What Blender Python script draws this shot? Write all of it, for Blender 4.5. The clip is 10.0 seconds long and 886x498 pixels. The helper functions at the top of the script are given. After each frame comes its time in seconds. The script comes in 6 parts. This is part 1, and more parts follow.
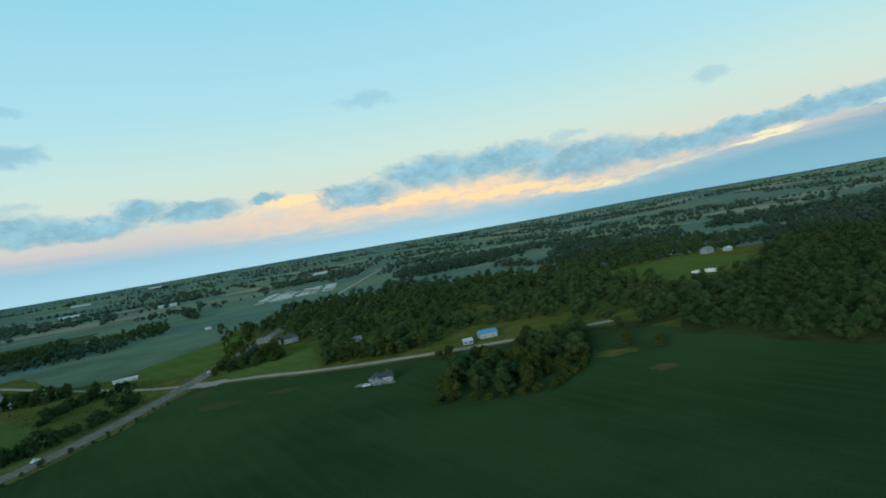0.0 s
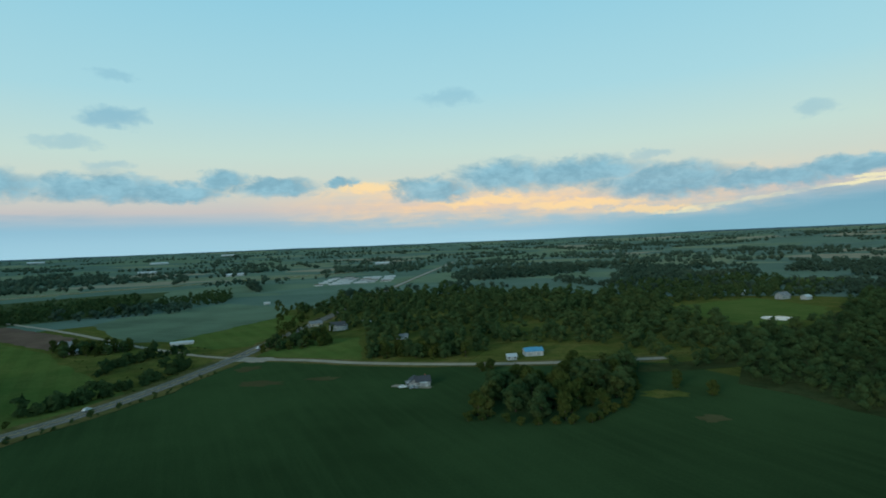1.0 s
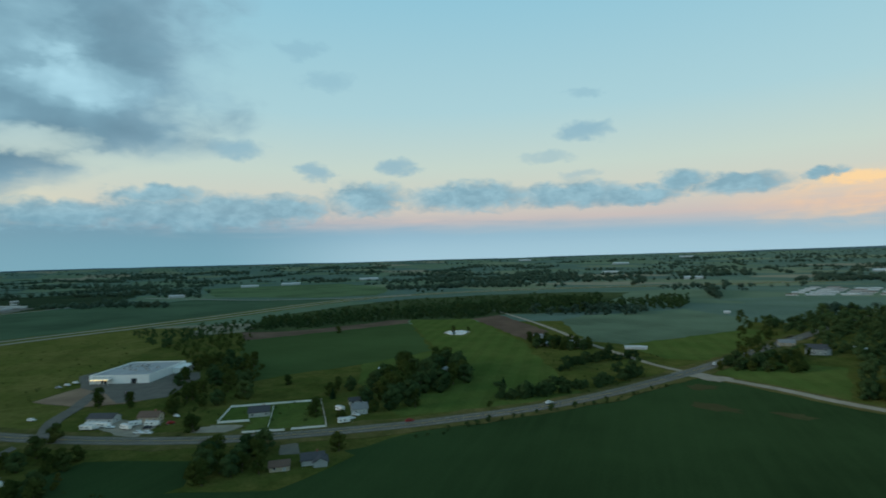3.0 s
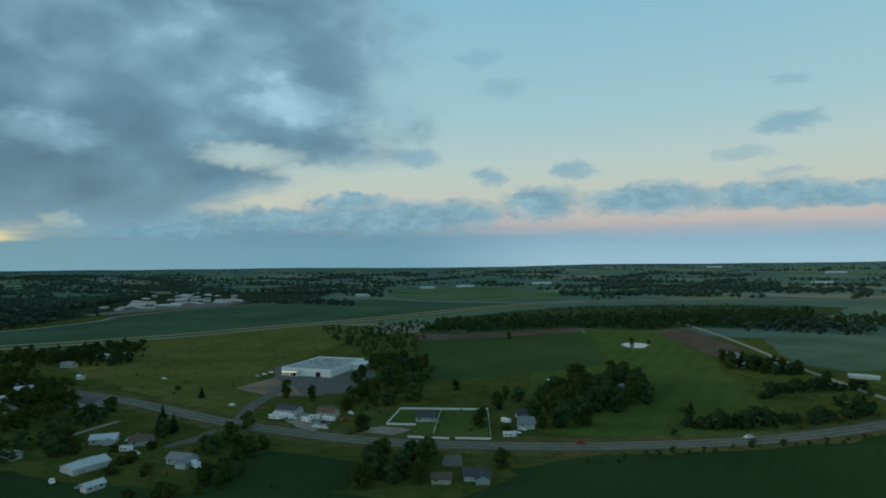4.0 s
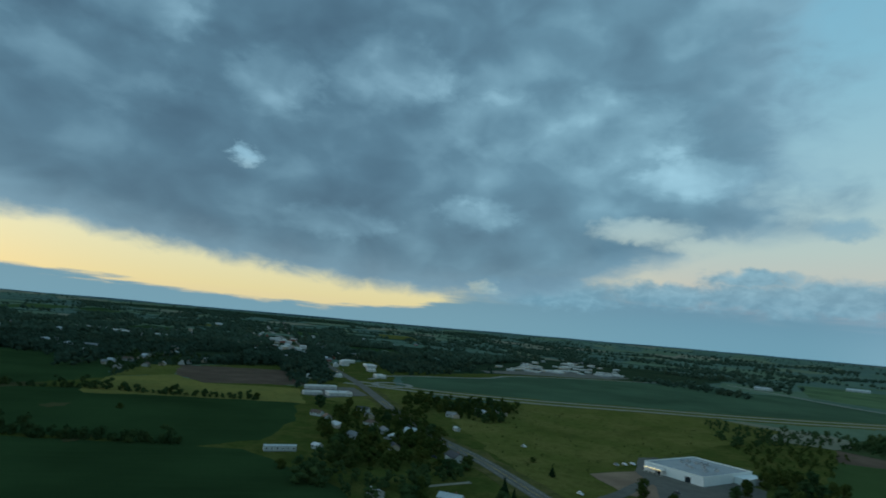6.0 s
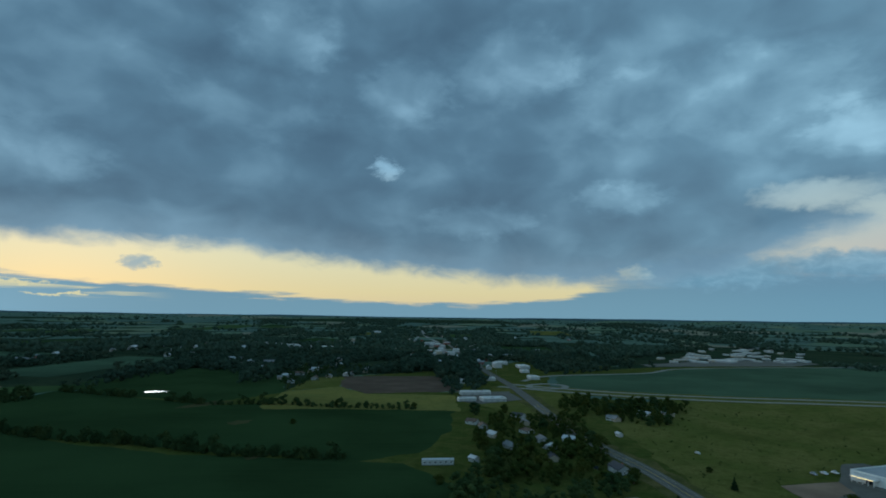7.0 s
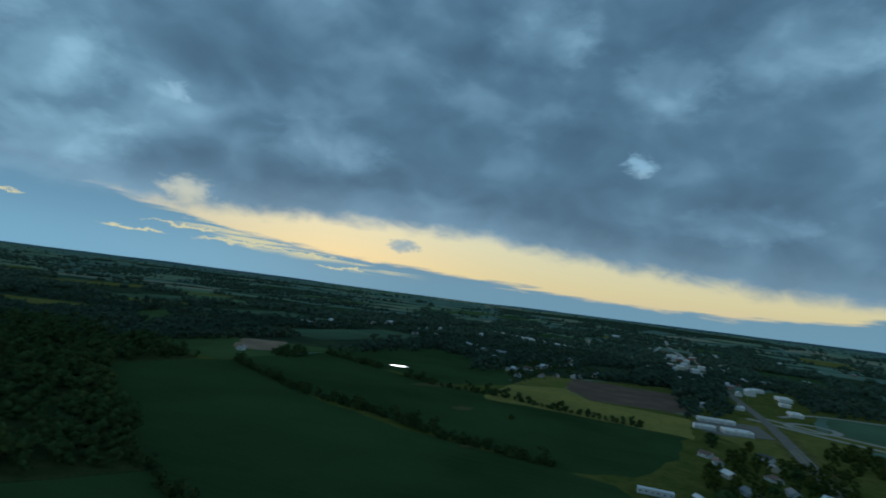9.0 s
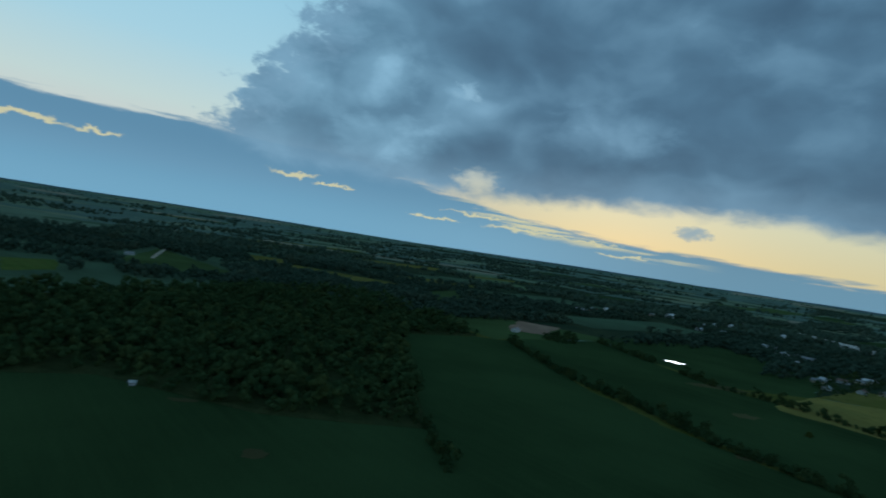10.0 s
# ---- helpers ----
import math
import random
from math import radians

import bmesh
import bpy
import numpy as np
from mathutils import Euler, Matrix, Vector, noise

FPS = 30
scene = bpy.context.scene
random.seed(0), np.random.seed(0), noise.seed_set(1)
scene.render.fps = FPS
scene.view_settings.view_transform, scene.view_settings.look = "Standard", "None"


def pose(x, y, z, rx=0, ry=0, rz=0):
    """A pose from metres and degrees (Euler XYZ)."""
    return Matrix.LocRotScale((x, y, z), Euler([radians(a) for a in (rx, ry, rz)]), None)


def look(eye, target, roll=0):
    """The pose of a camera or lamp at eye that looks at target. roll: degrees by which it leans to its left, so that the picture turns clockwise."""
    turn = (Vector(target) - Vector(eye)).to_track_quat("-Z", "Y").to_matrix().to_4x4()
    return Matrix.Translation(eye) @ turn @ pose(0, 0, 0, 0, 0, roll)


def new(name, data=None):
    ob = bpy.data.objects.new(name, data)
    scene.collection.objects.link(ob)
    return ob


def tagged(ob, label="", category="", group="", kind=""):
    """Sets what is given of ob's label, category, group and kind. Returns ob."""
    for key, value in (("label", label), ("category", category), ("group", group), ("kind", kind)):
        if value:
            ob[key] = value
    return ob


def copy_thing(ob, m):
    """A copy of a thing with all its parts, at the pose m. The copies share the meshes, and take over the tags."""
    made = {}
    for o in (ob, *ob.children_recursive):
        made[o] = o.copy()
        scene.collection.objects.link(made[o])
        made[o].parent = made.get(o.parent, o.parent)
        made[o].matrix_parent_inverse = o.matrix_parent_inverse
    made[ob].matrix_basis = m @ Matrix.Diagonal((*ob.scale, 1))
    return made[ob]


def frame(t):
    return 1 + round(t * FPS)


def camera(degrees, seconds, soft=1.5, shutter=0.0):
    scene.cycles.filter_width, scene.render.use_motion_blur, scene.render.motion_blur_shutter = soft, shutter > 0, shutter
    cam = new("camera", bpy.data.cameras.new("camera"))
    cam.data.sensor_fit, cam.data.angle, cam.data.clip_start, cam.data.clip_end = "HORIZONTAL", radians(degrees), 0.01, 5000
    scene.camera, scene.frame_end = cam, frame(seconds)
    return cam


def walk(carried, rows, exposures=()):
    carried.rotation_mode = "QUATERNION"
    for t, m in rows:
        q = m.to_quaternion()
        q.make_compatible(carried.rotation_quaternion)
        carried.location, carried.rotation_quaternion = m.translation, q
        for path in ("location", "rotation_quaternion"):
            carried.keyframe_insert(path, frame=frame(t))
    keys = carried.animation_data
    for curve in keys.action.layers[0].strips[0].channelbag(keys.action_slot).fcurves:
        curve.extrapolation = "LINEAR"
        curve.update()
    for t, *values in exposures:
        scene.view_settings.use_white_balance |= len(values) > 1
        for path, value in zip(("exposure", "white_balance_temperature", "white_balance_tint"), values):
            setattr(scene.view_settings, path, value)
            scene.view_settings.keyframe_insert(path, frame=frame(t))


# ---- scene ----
# ---------- camera ----------
cam = camera(75, 10.0, soft=1.8, shutter=0.2)


def flown(x, y, z, heading, pitch, lean):
    """Heading to the left of +y, pitch upwards, lean to the left, in degrees."""
    turn = Euler((0, 0, radians(heading))).to_matrix() @ Euler((radians(90 + pitch), 0, 0)).to_matrix() @ Euler((0, 0, radians(lean))).to_matrix()
    return Matrix.LocRotScale((x, y, z), turn.to_quaternion(), None)


FLIGHT = [
    (0, -13.52, -11.81, 72.68, -3.03, -1.27, -9.78),
    (0.5, -10.66, -9.83, 74.21, -0.98, -0.88, -6.36),
    (1, -7.92, -7.71, 76.15, 3.27, -0.50, -2.39),
    (1.5, -5.99, -5.34, 78.43, 11.74, -0.41, -2.38),
    (2, -6.26, -2.25, 80.02, 22.15, -0.18, -3.05),
    (2.5, -8.35, 2.30, 80.74, 34.08, 0.25, -2.65),
    (3, -11.37, 9.05, 80.73, 46.61, 1.12, -1.65),
    (3.2, -12.87, 11.61, 80.78, 51.55, 1.26, -1.19),
    (4.3, -28.26, 23.58, 82.10, 67.75, 2.03, -0.58),
    (4.5, -31.80, 25.57, 81.91, 71.13, 2.10, -0.44),
    (5, -41.10, 30.91, 81.37, 81.32, 4.19, 1.34),
    (5.5, -50.08, 36.77, 80.73, 92.71, 8.97, 8.09),
    (6, -57.32, 41.98, 82.41, 101.46, 7.81, 5.05),
    (6.2, -59.94, 43.53, 83.35, 104.09, 7.55, 2.07),
    (7.3, -70.83, 42.58, 92.26, 117.41, 6.45, 1.30),
    (7.5, -72.55, 42.63, 93.11, 117.25, 6.47, 0.99),
    (8, -76.57, 42.89, 94.63, 118.01, 6.64, 0.43),
    (8.5, -79.70, 43.87, 95.09, 125.91, 6.27, 4.60),
    (9, -82.59, 46.82, 95.03, 139.59, 4.67, 7.25),
    (9.5, -86.29, 50.82, 95.66, 152.06, 2.73, 9.37),
    (10, -90.87, 55.49, 96.84, 166.47, -0.39, 8.78),
]
EXPOSURES = [(0.0, 0.4, 6020, 1), (1.0, 0.24, 6020, 1), (2.4, 0.03, 6080, 2), (3.0, 0.17, 6380, 8), (3.6, 0.05, 6250, 7), (4.5, -0.03, 6230, 7), (5.2, 0.05, 6180, 7), (6.0, -0.05, 6060, 7), (7.5, -0.16, 5760, 11), (9.0, -0.22, 5720, 11), (10.0, -0.28, 5600, 10)]
walk(cam, [(t, flown(*p)) for t, *p in FLIGHT], EXPOSURES)


# ---------- node helpers ----------
def lin(r, g, b):
    """Linear colour from 0..255 display values."""
    f = lambda c: c / 12.92 if c <= 0.04045 else ((c + 0.055) / 1.055) ** 2.4
    return (f(r / 255), f(g / 255), f(b / 255), 1.0)


class Graph:
    def __init__(self, tree):
        self.tree = tree
        tree.nodes.clear()

    def node(self, kind):
        return self.tree.nodes.new(kind)

    def put(self, socket, value):
        if hasattr(value, "links"):
            self.tree.links.new(value, socket)
        else:
            socket.default_value = value

    def math(self, op, a, b=0.0, c=0.0, clamp=False):
        n = self.node("ShaderNodeMath")
        n.operation, n.use_clamp = op, clamp
        for i, v in enumerate((a, b, c)):
            if i < len(n.inputs):
                self.put(n.inputs[i], v)
        return n.outputs[0]

    def step(self, x, lo, hi, a=0.0, b=1.0):
        n = self.node("ShaderNodeMapRange")
        n.interpolation_type, n.clamp = "SMOOTHSTEP", True
        for i, v in enumerate((x, lo, hi, a, b)):
            self.put(n.inputs[i], v)
        return n.outputs[0]

    def mix(self, fac, a, b, blend="MIX"):
        n = self.node("ShaderNodeMix")
        n.data_type, n.blend_type = "RGBA", blend
        self.put(n.inputs[0], fac)
        self.put(n.inputs[6], a)
        self.put(n.inputs[7], b)
        return n.outputs[2]

    def noise(self, vec, scale, detail=4.0, rough=0.55, distort=0.0):
        n = self.node("ShaderNodeTexNoise")
        self.put(n.inputs["Vector"], vec)
        n.inputs["Scale"].default_value = scale
        n.inputs["Detail"].default_value = detail
        n.inputs["Roughness"].default_value = rough
        n.inputs["Distortion"].default_value = distort
        return n.outputs[0]

    def ramp(self, x, stops, interp="LINEAR"):
        n = self.node("ShaderNodeValToRGB")
        n.color_ramp.interpolation = interp
        els = n.color_ramp.elements
        while len(els) < len(stops):
            els.new(0.5)
        for e, (p, c) in zip(els, sorted(stops, key=lambda s: s[0])):
            e.position, e.color = p, c
        self.put(n.inputs[0], x)
        return n.outputs[0]

    def xyz(self, x, y, z):
        n = self.node("ShaderNodeCombineXYZ")
        for i, v in enumerate((x, y, z)):
            self.put(n.inputs[i], v)
        return n.outputs[0]


# ---------- sky ----------
GLOW = 128.0       # heading of the afterglow, degrees left of +y
world = bpy.data.worlds.new("dusk_sky")
scene.world = world
world.use_nodes = True
g = Graph(world.node_tree)
way = g.node("ShaderNodeTexCoord").outputs["Generated"]
sep = g.node("ShaderNodeSeparateXYZ")
g.put(sep.inputs[0], way)
X, Y, Z = sep.outputs
MID = 80.0         # heading at which the sky's own coordinate is zero
ca, sa = math.cos(radians(MID)), math.sin(radians(MID))
ahead = g.math("ADD", g.math("MULTIPLY", X, -sa), g.math("MULTIPLY", Y, ca))
aside = g.math("ADD", g.math("MULTIPLY", X, -ca), g.math("MULTIPLY", Y, -sa))
az = g.math("ADD", g.math("MULTIPLY", g.math("ARCTAN2", aside, ahead), 180 / math.pi), MID)
el = g.math("MULTIPLY", g.math("ARCSINE", Z), 180 / math.pi)
# billow: several scales of noise, drawn out along the horizon
flat = g.xyz(g.math("MULTIPLY", az, 0.1), g.math("MULTIPLY", el, 0.17), 0.0)
long = g.xyz(g.math("MULTIPLY", az, 0.05), g.math("MULTIPLY", el, 0.42), 7.0)
n_big = g.math("SUBTRACT", g.noise(flat, 1.1, 3, 0.5), 0.5)
n_mid = g.math("SUBTRACT", g.noise(flat, 3.2, 6, 0.6, 0.4), 0.5)
n_fine = g.math("SUBTRACT", g.noise(flat, 8.0, 5, 0.6, 0.6), 0.5)
n_soft = g.math("SUBTRACT", g.noise(g.xyz(g.math("MULTIPLY", az, 0.1), g.math("MULTIPLY", el, 0.15), 3.0), 1.7, 4, 0.42, 0.35), 0.5)
n_wide = g.math("SUBTRACT", g.noise(g.xyz(g.math("MULTIPLY", az, 0.1), g.math("MULTIPLY", el, 0.19), 11.0), 0.75, 2, 0.4, 0.2), 0.5)
n_long = g.math("SUBTRACT", g.noise(long, 3.0, 6, 0.6, 0.3), 0.5)
n_lift = g.math("SUBTRACT", g.noise(g.xyz(g.math("MULTIPLY", az, 0.1), g.math("MULTIPLY", el, 0.17), 31.0), 5.5, 5, 0.55, 0.3), 0.5)
# domain shift for ragged outlines
azw = g.math("ADD", az, g.math("ADD", g.math("MULTIPLY", n_mid, 4.5), g.math("MULTIPLY", n_fine, 2.6)))
elw = g.math("ADD", el, g.math("ADD", g.math("MULTIPLY", n_lift, 1.8), g.math("MULTIPLY", n_fine, 0.5)))
# clear sky
sky = g.node("ShaderNodeTexSky")
sky.sky_type, sky.sun_disc, sky.sun_elevation, sky.sun_rotation = "NISHITA", False, radians(3.0), radians(-150.0)
sky.altitude, sky.air_density, sky.dust_density, sky.ozone_density = 200, 1.2, 1.5, 2.0
gain = g.mix(1.0, sky.outputs[0], (0.10, 0.10, 0.10, 1), "MULTIPLY")
up = g.math("DIVIDE", el, 45.0, clamp=True)
# the last stop darkens the unseen upper sky, which dims the land
cool = g.ramp(up, [(0.0, lin(140, 180, 200)), (0.05, lin(150, 184, 202)), (0.085, lin(200, 188, 186)), (0.13, lin(208, 205, 192)), (0.2, lin(198, 212, 202)), (0.32, lin(172, 207, 214)), (0.55, lin(146, 196, 214)), (0.75, lin(132, 185, 208)), (1.0, lin(88, 130, 160))])
warm = g.ramp(up, [(0.0, lin(236, 212, 166)), (0.05, lin(242, 226, 168)), (0.12, lin(240, 234, 188)), (0.2, lin(214, 226, 214)), (0.32, lin(164, 206, 224)), (0.55, lin(132, 190, 220)), (0.75, lin(120, 175, 208)), (1.0, lin(80, 120, 150))])
to_glow = g.math("ABSOLUTE", g.math("SUBTRACT", az, GLOW))
clear = g.mix(g.step(to_glow, 55.0, 25.0), cool, warm)
clear = g.mix(g.step(az, 165.0, 188.0), clear, g.mix(1.0, clear, (1.4, 1.36, 1.28, 1), "MULTIPLY"))
clear = g.mix(0.12, clear, gain)
# orange streaks low over the horizon
ember = g.math("MULTIPLY", g.math("MULTIPLY", g.step(el, 0.8, 3.0), g.step(el, 7.0, 5.0)), g.math("MULTIPLY", g.step(g.math("ADD", az, g.math("MULTIPLY", n_mid, 14.0)), -34.0, -18.0), g.step(az, 24.0, 8.0)))
clear = g.mix(g.math("MULTIPLY", ember, g.step(g.math("ADD", n_long, n_mid), -0.25, 0.3, 0.15, 0.55)), clear, lin(255, 200, 138))


def puffs(spots):
    """Ragged small clouds at (heading, height, half width, half height)."""
    best = None
    for a, e, wa, we in spots:
        da = g.math("DIVIDE", g.math("SUBTRACT", azw, a), wa)
        de = g.math("DIVIDE", g.math("SUBTRACT", elw, e), we)
        m = g.math("SUBTRACT", 1.0, g.math("ADD", g.math("MULTIPLY", da, da), g.math("MULTIPLY", de, de)))
        best = m if best is None else g.math("MAXIMUM", best, m)
    return best


# far bank along the horizon
bank_top = g.ramp(g.math("DIVIDE", g.math("ADD", az, 60.0), 300.0, clamp=True),
                  [(q, (v,) * 3 + (1,)) for q, v in ((0.0, 0.5), (0.08, 0.36), (0.107, 0.28), (0.13, 0.19), (0.18, 0.13), (0.24, 0.2), (0.43, 0.42), (0.5, 0.5), (0.522, 0.42), (0.545, 0.2), (0.575, 0.12), (0.62, 0.14), (0.66, 0.22), (0.7, 0.28), (0.725, 0.34), (0.755, 0.5), (0.79, 0.7), (0.84, 0.76), (1.0, 0.7))])
bank_gap = g.math("SUBTRACT", g.math("MULTIPLY", bank_top, 10.0), g.math("ADD", el, g.math("MULTIPLY", n_long, 2.4)))
soften = g.step(az, 104.0, 94.0)
bank = g.step(bank_gap, g.math("MULTIPLY_ADD", soften, -1.1, -0.25), g.math("MULTIPLY_ADD", soften, 1.2, 0.35))
bank_col = g.mix(g.step(el, 0.0, 6.0), lin(156, 188, 202), lin(108, 148, 174))
bank_dim = g.mix(g.step(el, 0.0, 6.0), lin(116, 158, 174), lin(102, 140, 160))
bank_col = g.mix(g.math("ADD", g.step(az, 50.0, 70.0), g.step(az, -4.0, -20.0, 0.0, 0.8)), bank_col, bank_dim)
bank_col = g.mix(g.step(az, 138.0, 165.0, 0.0, 0.85), bank_col, g.mix(g.step(el, 0.0, 7.0), lin(136, 183, 201), lin(104, 150, 173)))
out = g.mix(g.math("MULTIPLY", bank, 0.96), clear, bank_col)
# lit rifts in the bank
n_thread = g.math("SUBTRACT", g.noise(g.xyz(g.math("MULTIPLY", az, 0.045), g.math("MULTIPLY", el, 1.0), 5.0), 2.2, 5, 0.6, 0.4), 0.5)
rift = g.step(puffs([(181.8, 4.6, 2.2, 0.2), (178.0, 4.1, 1.8, 0.15), (168.2, 2.6, 2.8, 0.13), (162.8, 3.4, 4.2, 0.16), (158.0, 2.6, 4.6, 0.2), (152.5, 2.45, 2.6, 0.16), (149.0, 1.6, 2.2, 0.12), (203.5, 5.2, 3.0, 0.25), (198.5, 5.1, 2.0, 0.22)]), -0.5, 0.9)
rift = g.math("MAXIMUM", rift, g.math("MULTIPLY", g.math("MULTIPLY", g.step(n_thread, 0.1, 0.2), g.step(az, -20.0, -27.0)), g.math("MULTIPLY", bank, g.math("MULTIPLY", g.step(el, 2.0, 3.4), g.step(el, 6.6, 5.0)))))
thread = g.math("MULTIPLY", g.math("MULTIPLY", g.step(n_thread, -0.02, 0.08), bank), g.math("MULTIPLY", g.step(az, 140.0, 147.0), g.step(az, 168.0, 162.0)))
rift = g.math("MAXIMUM", rift, g.math("MULTIPLY", thread, g.step(bank_gap, 1.5, 0.4)))
out = g.mix(g.math("MULTIPLY", rift, 0.75), out, lin(250, 232, 165))
# bright rim under the northern cloud
rim_gap = g.math("DIVIDE", g.math("ADD", g.math("SUBTRACT", el, g.math("MULTIPLY_ADD", az, -0.112, 0.05)), g.math("ADD", g.math("MULTIPLY", n_long, 1.5), g.math("MULTIPLY", n_mid, 0.9))), 0.23)
rim = g.math("MULTIPLY", g.step(g.math("MULTIPLY", rim_gap, rim_gap), 1.0, 0.3), g.math("MULTIPLY", g.step(az, -15.0, -22.0), g.step(n_soft, -0.1, 0.08)))
# fiery streaks under the northern cumulus
streak = puffs([(10.0, 5.8, 3.6, 0.45), (-2, 4.1, 6.0, 0.5), (-10, 3.4, 6.0, 0.5), (-16.5, 2.5, 4.0, 0.45)])
out = g.mix(g.math("MULTIPLY", g.step(streak, -0.5, 0.9), 0.62), out, lin(255, 208, 140))
# rows of cumulus and scattered puffs
ROW = [(4, 5.4, 4, 1.2), (-3, 6.4, 5, 1.6), (-10, 6.3, 7, 1.5), (-18, 5.0, 7, 1.6), (-26, 4.6, 6, 1.0), (-33, 5.0, 6, 0.8), (-40, 5.3, 6, 0.9), (13.1, 6.35, 1.7, 0.6), (19, 5.85, 4.0, 1.0), (23.9, 6.6, 2.6, 1.0), (28, 5.6, 4.6, 1.0), (34, 6.0, 6, 1.3), (43.7, 6.2, 7, 1.4), (54, 6.2, 4, 1.7), (63, 5.2, 6, 1.5), (68, 5.0, 7, 1.7), (73.5, 4.9, 6, 1.4), (80, 4.8, 6, 1.3), (90, 4.4, 9, 1.5), (84.5, 8.4, 2.4, 1.1), (73, 6.6, 4, 0.9)]
LOOSE = [(32.4, 11.9, 2.6, 0.85), (58.9, 8.8, 1.8, 0.95), (51, 9.3, 2.2, 0.75), (66.3, 10.9, 2.7, 0.9), (143.6, 4.5, 1.5, 0.65)]
FAINT = [(57.5, 17.3, 2.4, 0.8), (60, 20, 2.2, 0.8), (36, 9.7, 2.4, 0.6), (33, 7.9, 2.0, 0.5), (-30, 9.9, 1.6, 0.6), (-16.8, 7.6, 1.3, 0.5), (1.7, 14.2, 2.4, 0.8), (32.4, 15.4, 1.7, 0.5)]
row, loose, faint = puffs(ROW), puffs(LOOSE), puffs(FAINT)
lit = g.step(g.math("ADD", n_mid, g.math("MULTIPLY", n_fine, 0.7)), -0.25, 0.3)
puff_col = g.mix(lit, lin(112, 153, 171), lin(140, 180, 195))
out = g.mix(g.math("MULTIPLY", g.step(row, -0.5, 0.8), 0.9), out, puff_col)
out = g.mix(g.math("MULTIPLY", rim, 0.6), out, lin(253, 232, 176))
out = g.mix(g.math("MULTIPLY", g.step(loose, -0.7, 1.0), 0.72), out, lin(126, 166, 185))
out = g.mix(g.math("MULTIPLY", g.step(faint, -0.8, 1.0), 0.4), out, lin(126, 166, 185))
# the great cloud deck
deck_low = g.ramp(g.math("DIVIDE", g.math("SUBTRACT", az, 60.0), 150.0, clamp=True),
                  [(q, (v,) * 3 + (1,)) for q, v in ((0.0, 0.8), (0.05, 0.52), (0.1, 0.46), (0.14, 0.34), (0.2, 0.2), (0.25, 0.165), (0.29, 0.16), (0.36, 0.2), (0.45, 0.26), (0.5, 0.31), (0.6, 0.31), (0.67, 0.27), (0.73, 0.26), (0.83, 0.29), (0.87, 0.38), (0.9, 0.7), (1.0, 1.0))])
d_low = g.math("SUBTRACT", g.math("ADD", el, g.math("MULTIPLY", n_mid, 2.2)), g.math("MULTIPLY", deck_low, 20.0))
d_right = g.math("MULTIPLY", g.math("SUBTRACT", g.math("ADD", az, g.math("ADD", g.math("MULTIPLY", n_big, 14.0), g.math("MULTIPLY", n_mid, 10.0))), 66.0), 0.3)
d_left = g.math("MULTIPLY", g.math("SUBTRACT", g.math("SUBTRACT", 195.0, g.math("MULTIPLY", el, 0.65)), g.math("ADD", az, g.math("ADD", g.math("MULTIPLY", n_mid, 12.0), g.math("MULTIPLY", n_fine, 6.0)))), 0.6)
deck_in = g.math("MINIMUM", d_low, g.math("MINIMUM", d_right, d_left))
# cloud added overhead, out of view, to dim the light on the land
deck_in = g.math("MAXIMUM", deck_in, g.math("MULTIPLY", g.math("ADD", g.math("SUBTRACT", el, 44.0), g.math("MULTIPLY", n_big, 16.0)), 0.2))
deck = g.step(deck_in, -0.8, g.math("MULTIPLY_ADD", g.step(az, 94.0, 82.0), 1.2, 1.0))
# openings in the deck, and thin places that let light through
holes = puffs([(82, 10.6, 4.4, 1.2), (77.5, 9.3, 3.2, 0.9), (80, 6.2, 2.6, 0.6), (96.8, 4.3, 1.2, 0.6), (90.8, 3.7, 0.8, 0.4), (121.6, 14.5, 1.3, 0.9), (164.1, 6.7, 1.8, 1.0), (166.3, 14.9, 1.2, 0.7)])
thin = puffs([(135, 19.5, 5.5, 2.6), (132, 25.5, 4, 2.2), (119.5, 21.8, 3.5, 2.2), (152, 12.8, 4, 2.2), (87, 20.3, 7, 2.6), (96, 20.4, 5, 2.2), (108.5, 24.2, 5, 2.6), (98, 11.5, 3, 1.2), (112, 9.5, 4, 1.2), (78, 15.5, 4, 1.5), (174, 9.5, 4, 1.8), (178, 15, 5, 3)])
deck = g.math("MULTIPLY", deck, g.math("SUBTRACT", 1.0, g.math("MULTIPLY", g.step(holes, -1.0, 1.2), 0.85)))
fold = g.math("ADD", g.math("MULTIPLY", n_wide, 0.85), g.math("ADD", g.math("MULTIPLY", n_soft, 0.8), g.math("ADD", g.math("MULTIPLY", n_mid, 0.12), g.math("MULTIPLY", g.step(thin, -2.0, 1.0), 0.26))))
deck_col = g.ramp(g.step(fold, -0.4, 0.55), [(0.0, lin(76, 103, 121)), (0.45, lin(93, 125, 143)), (0.75, lin(113, 147, 164)), (1.0, lin(144, 180, 196))])
deck_col = g.mix(g.math("ADD", g.step(az, 112.0, 84.0), g.step(az, 158.0, 178.0)), deck_col, g.mix(1.0, deck_col, (1.42, 1.4, 1.34, 1), "MULTIPLY"))
deck_col = g.mix(g.step(deck_in, 4.0, 0.0, 0.0, 0.45), deck_col, lin(150, 184, 200))
out = g.mix(g.math("MULTIPLY", deck, 0.97), out, deck_col)
# below the horizon
out = g.mix(g.step(el, -1.5, -4.0), out, lin(60, 80, 80))
bg = g.node("ShaderNodeBackground")
g.put(bg.inputs[0], out)
bg.inputs[1].default_value = 1.0
g.put(g.node("ShaderNodeOutputWorld").inputs[0], bg.outputs[0])

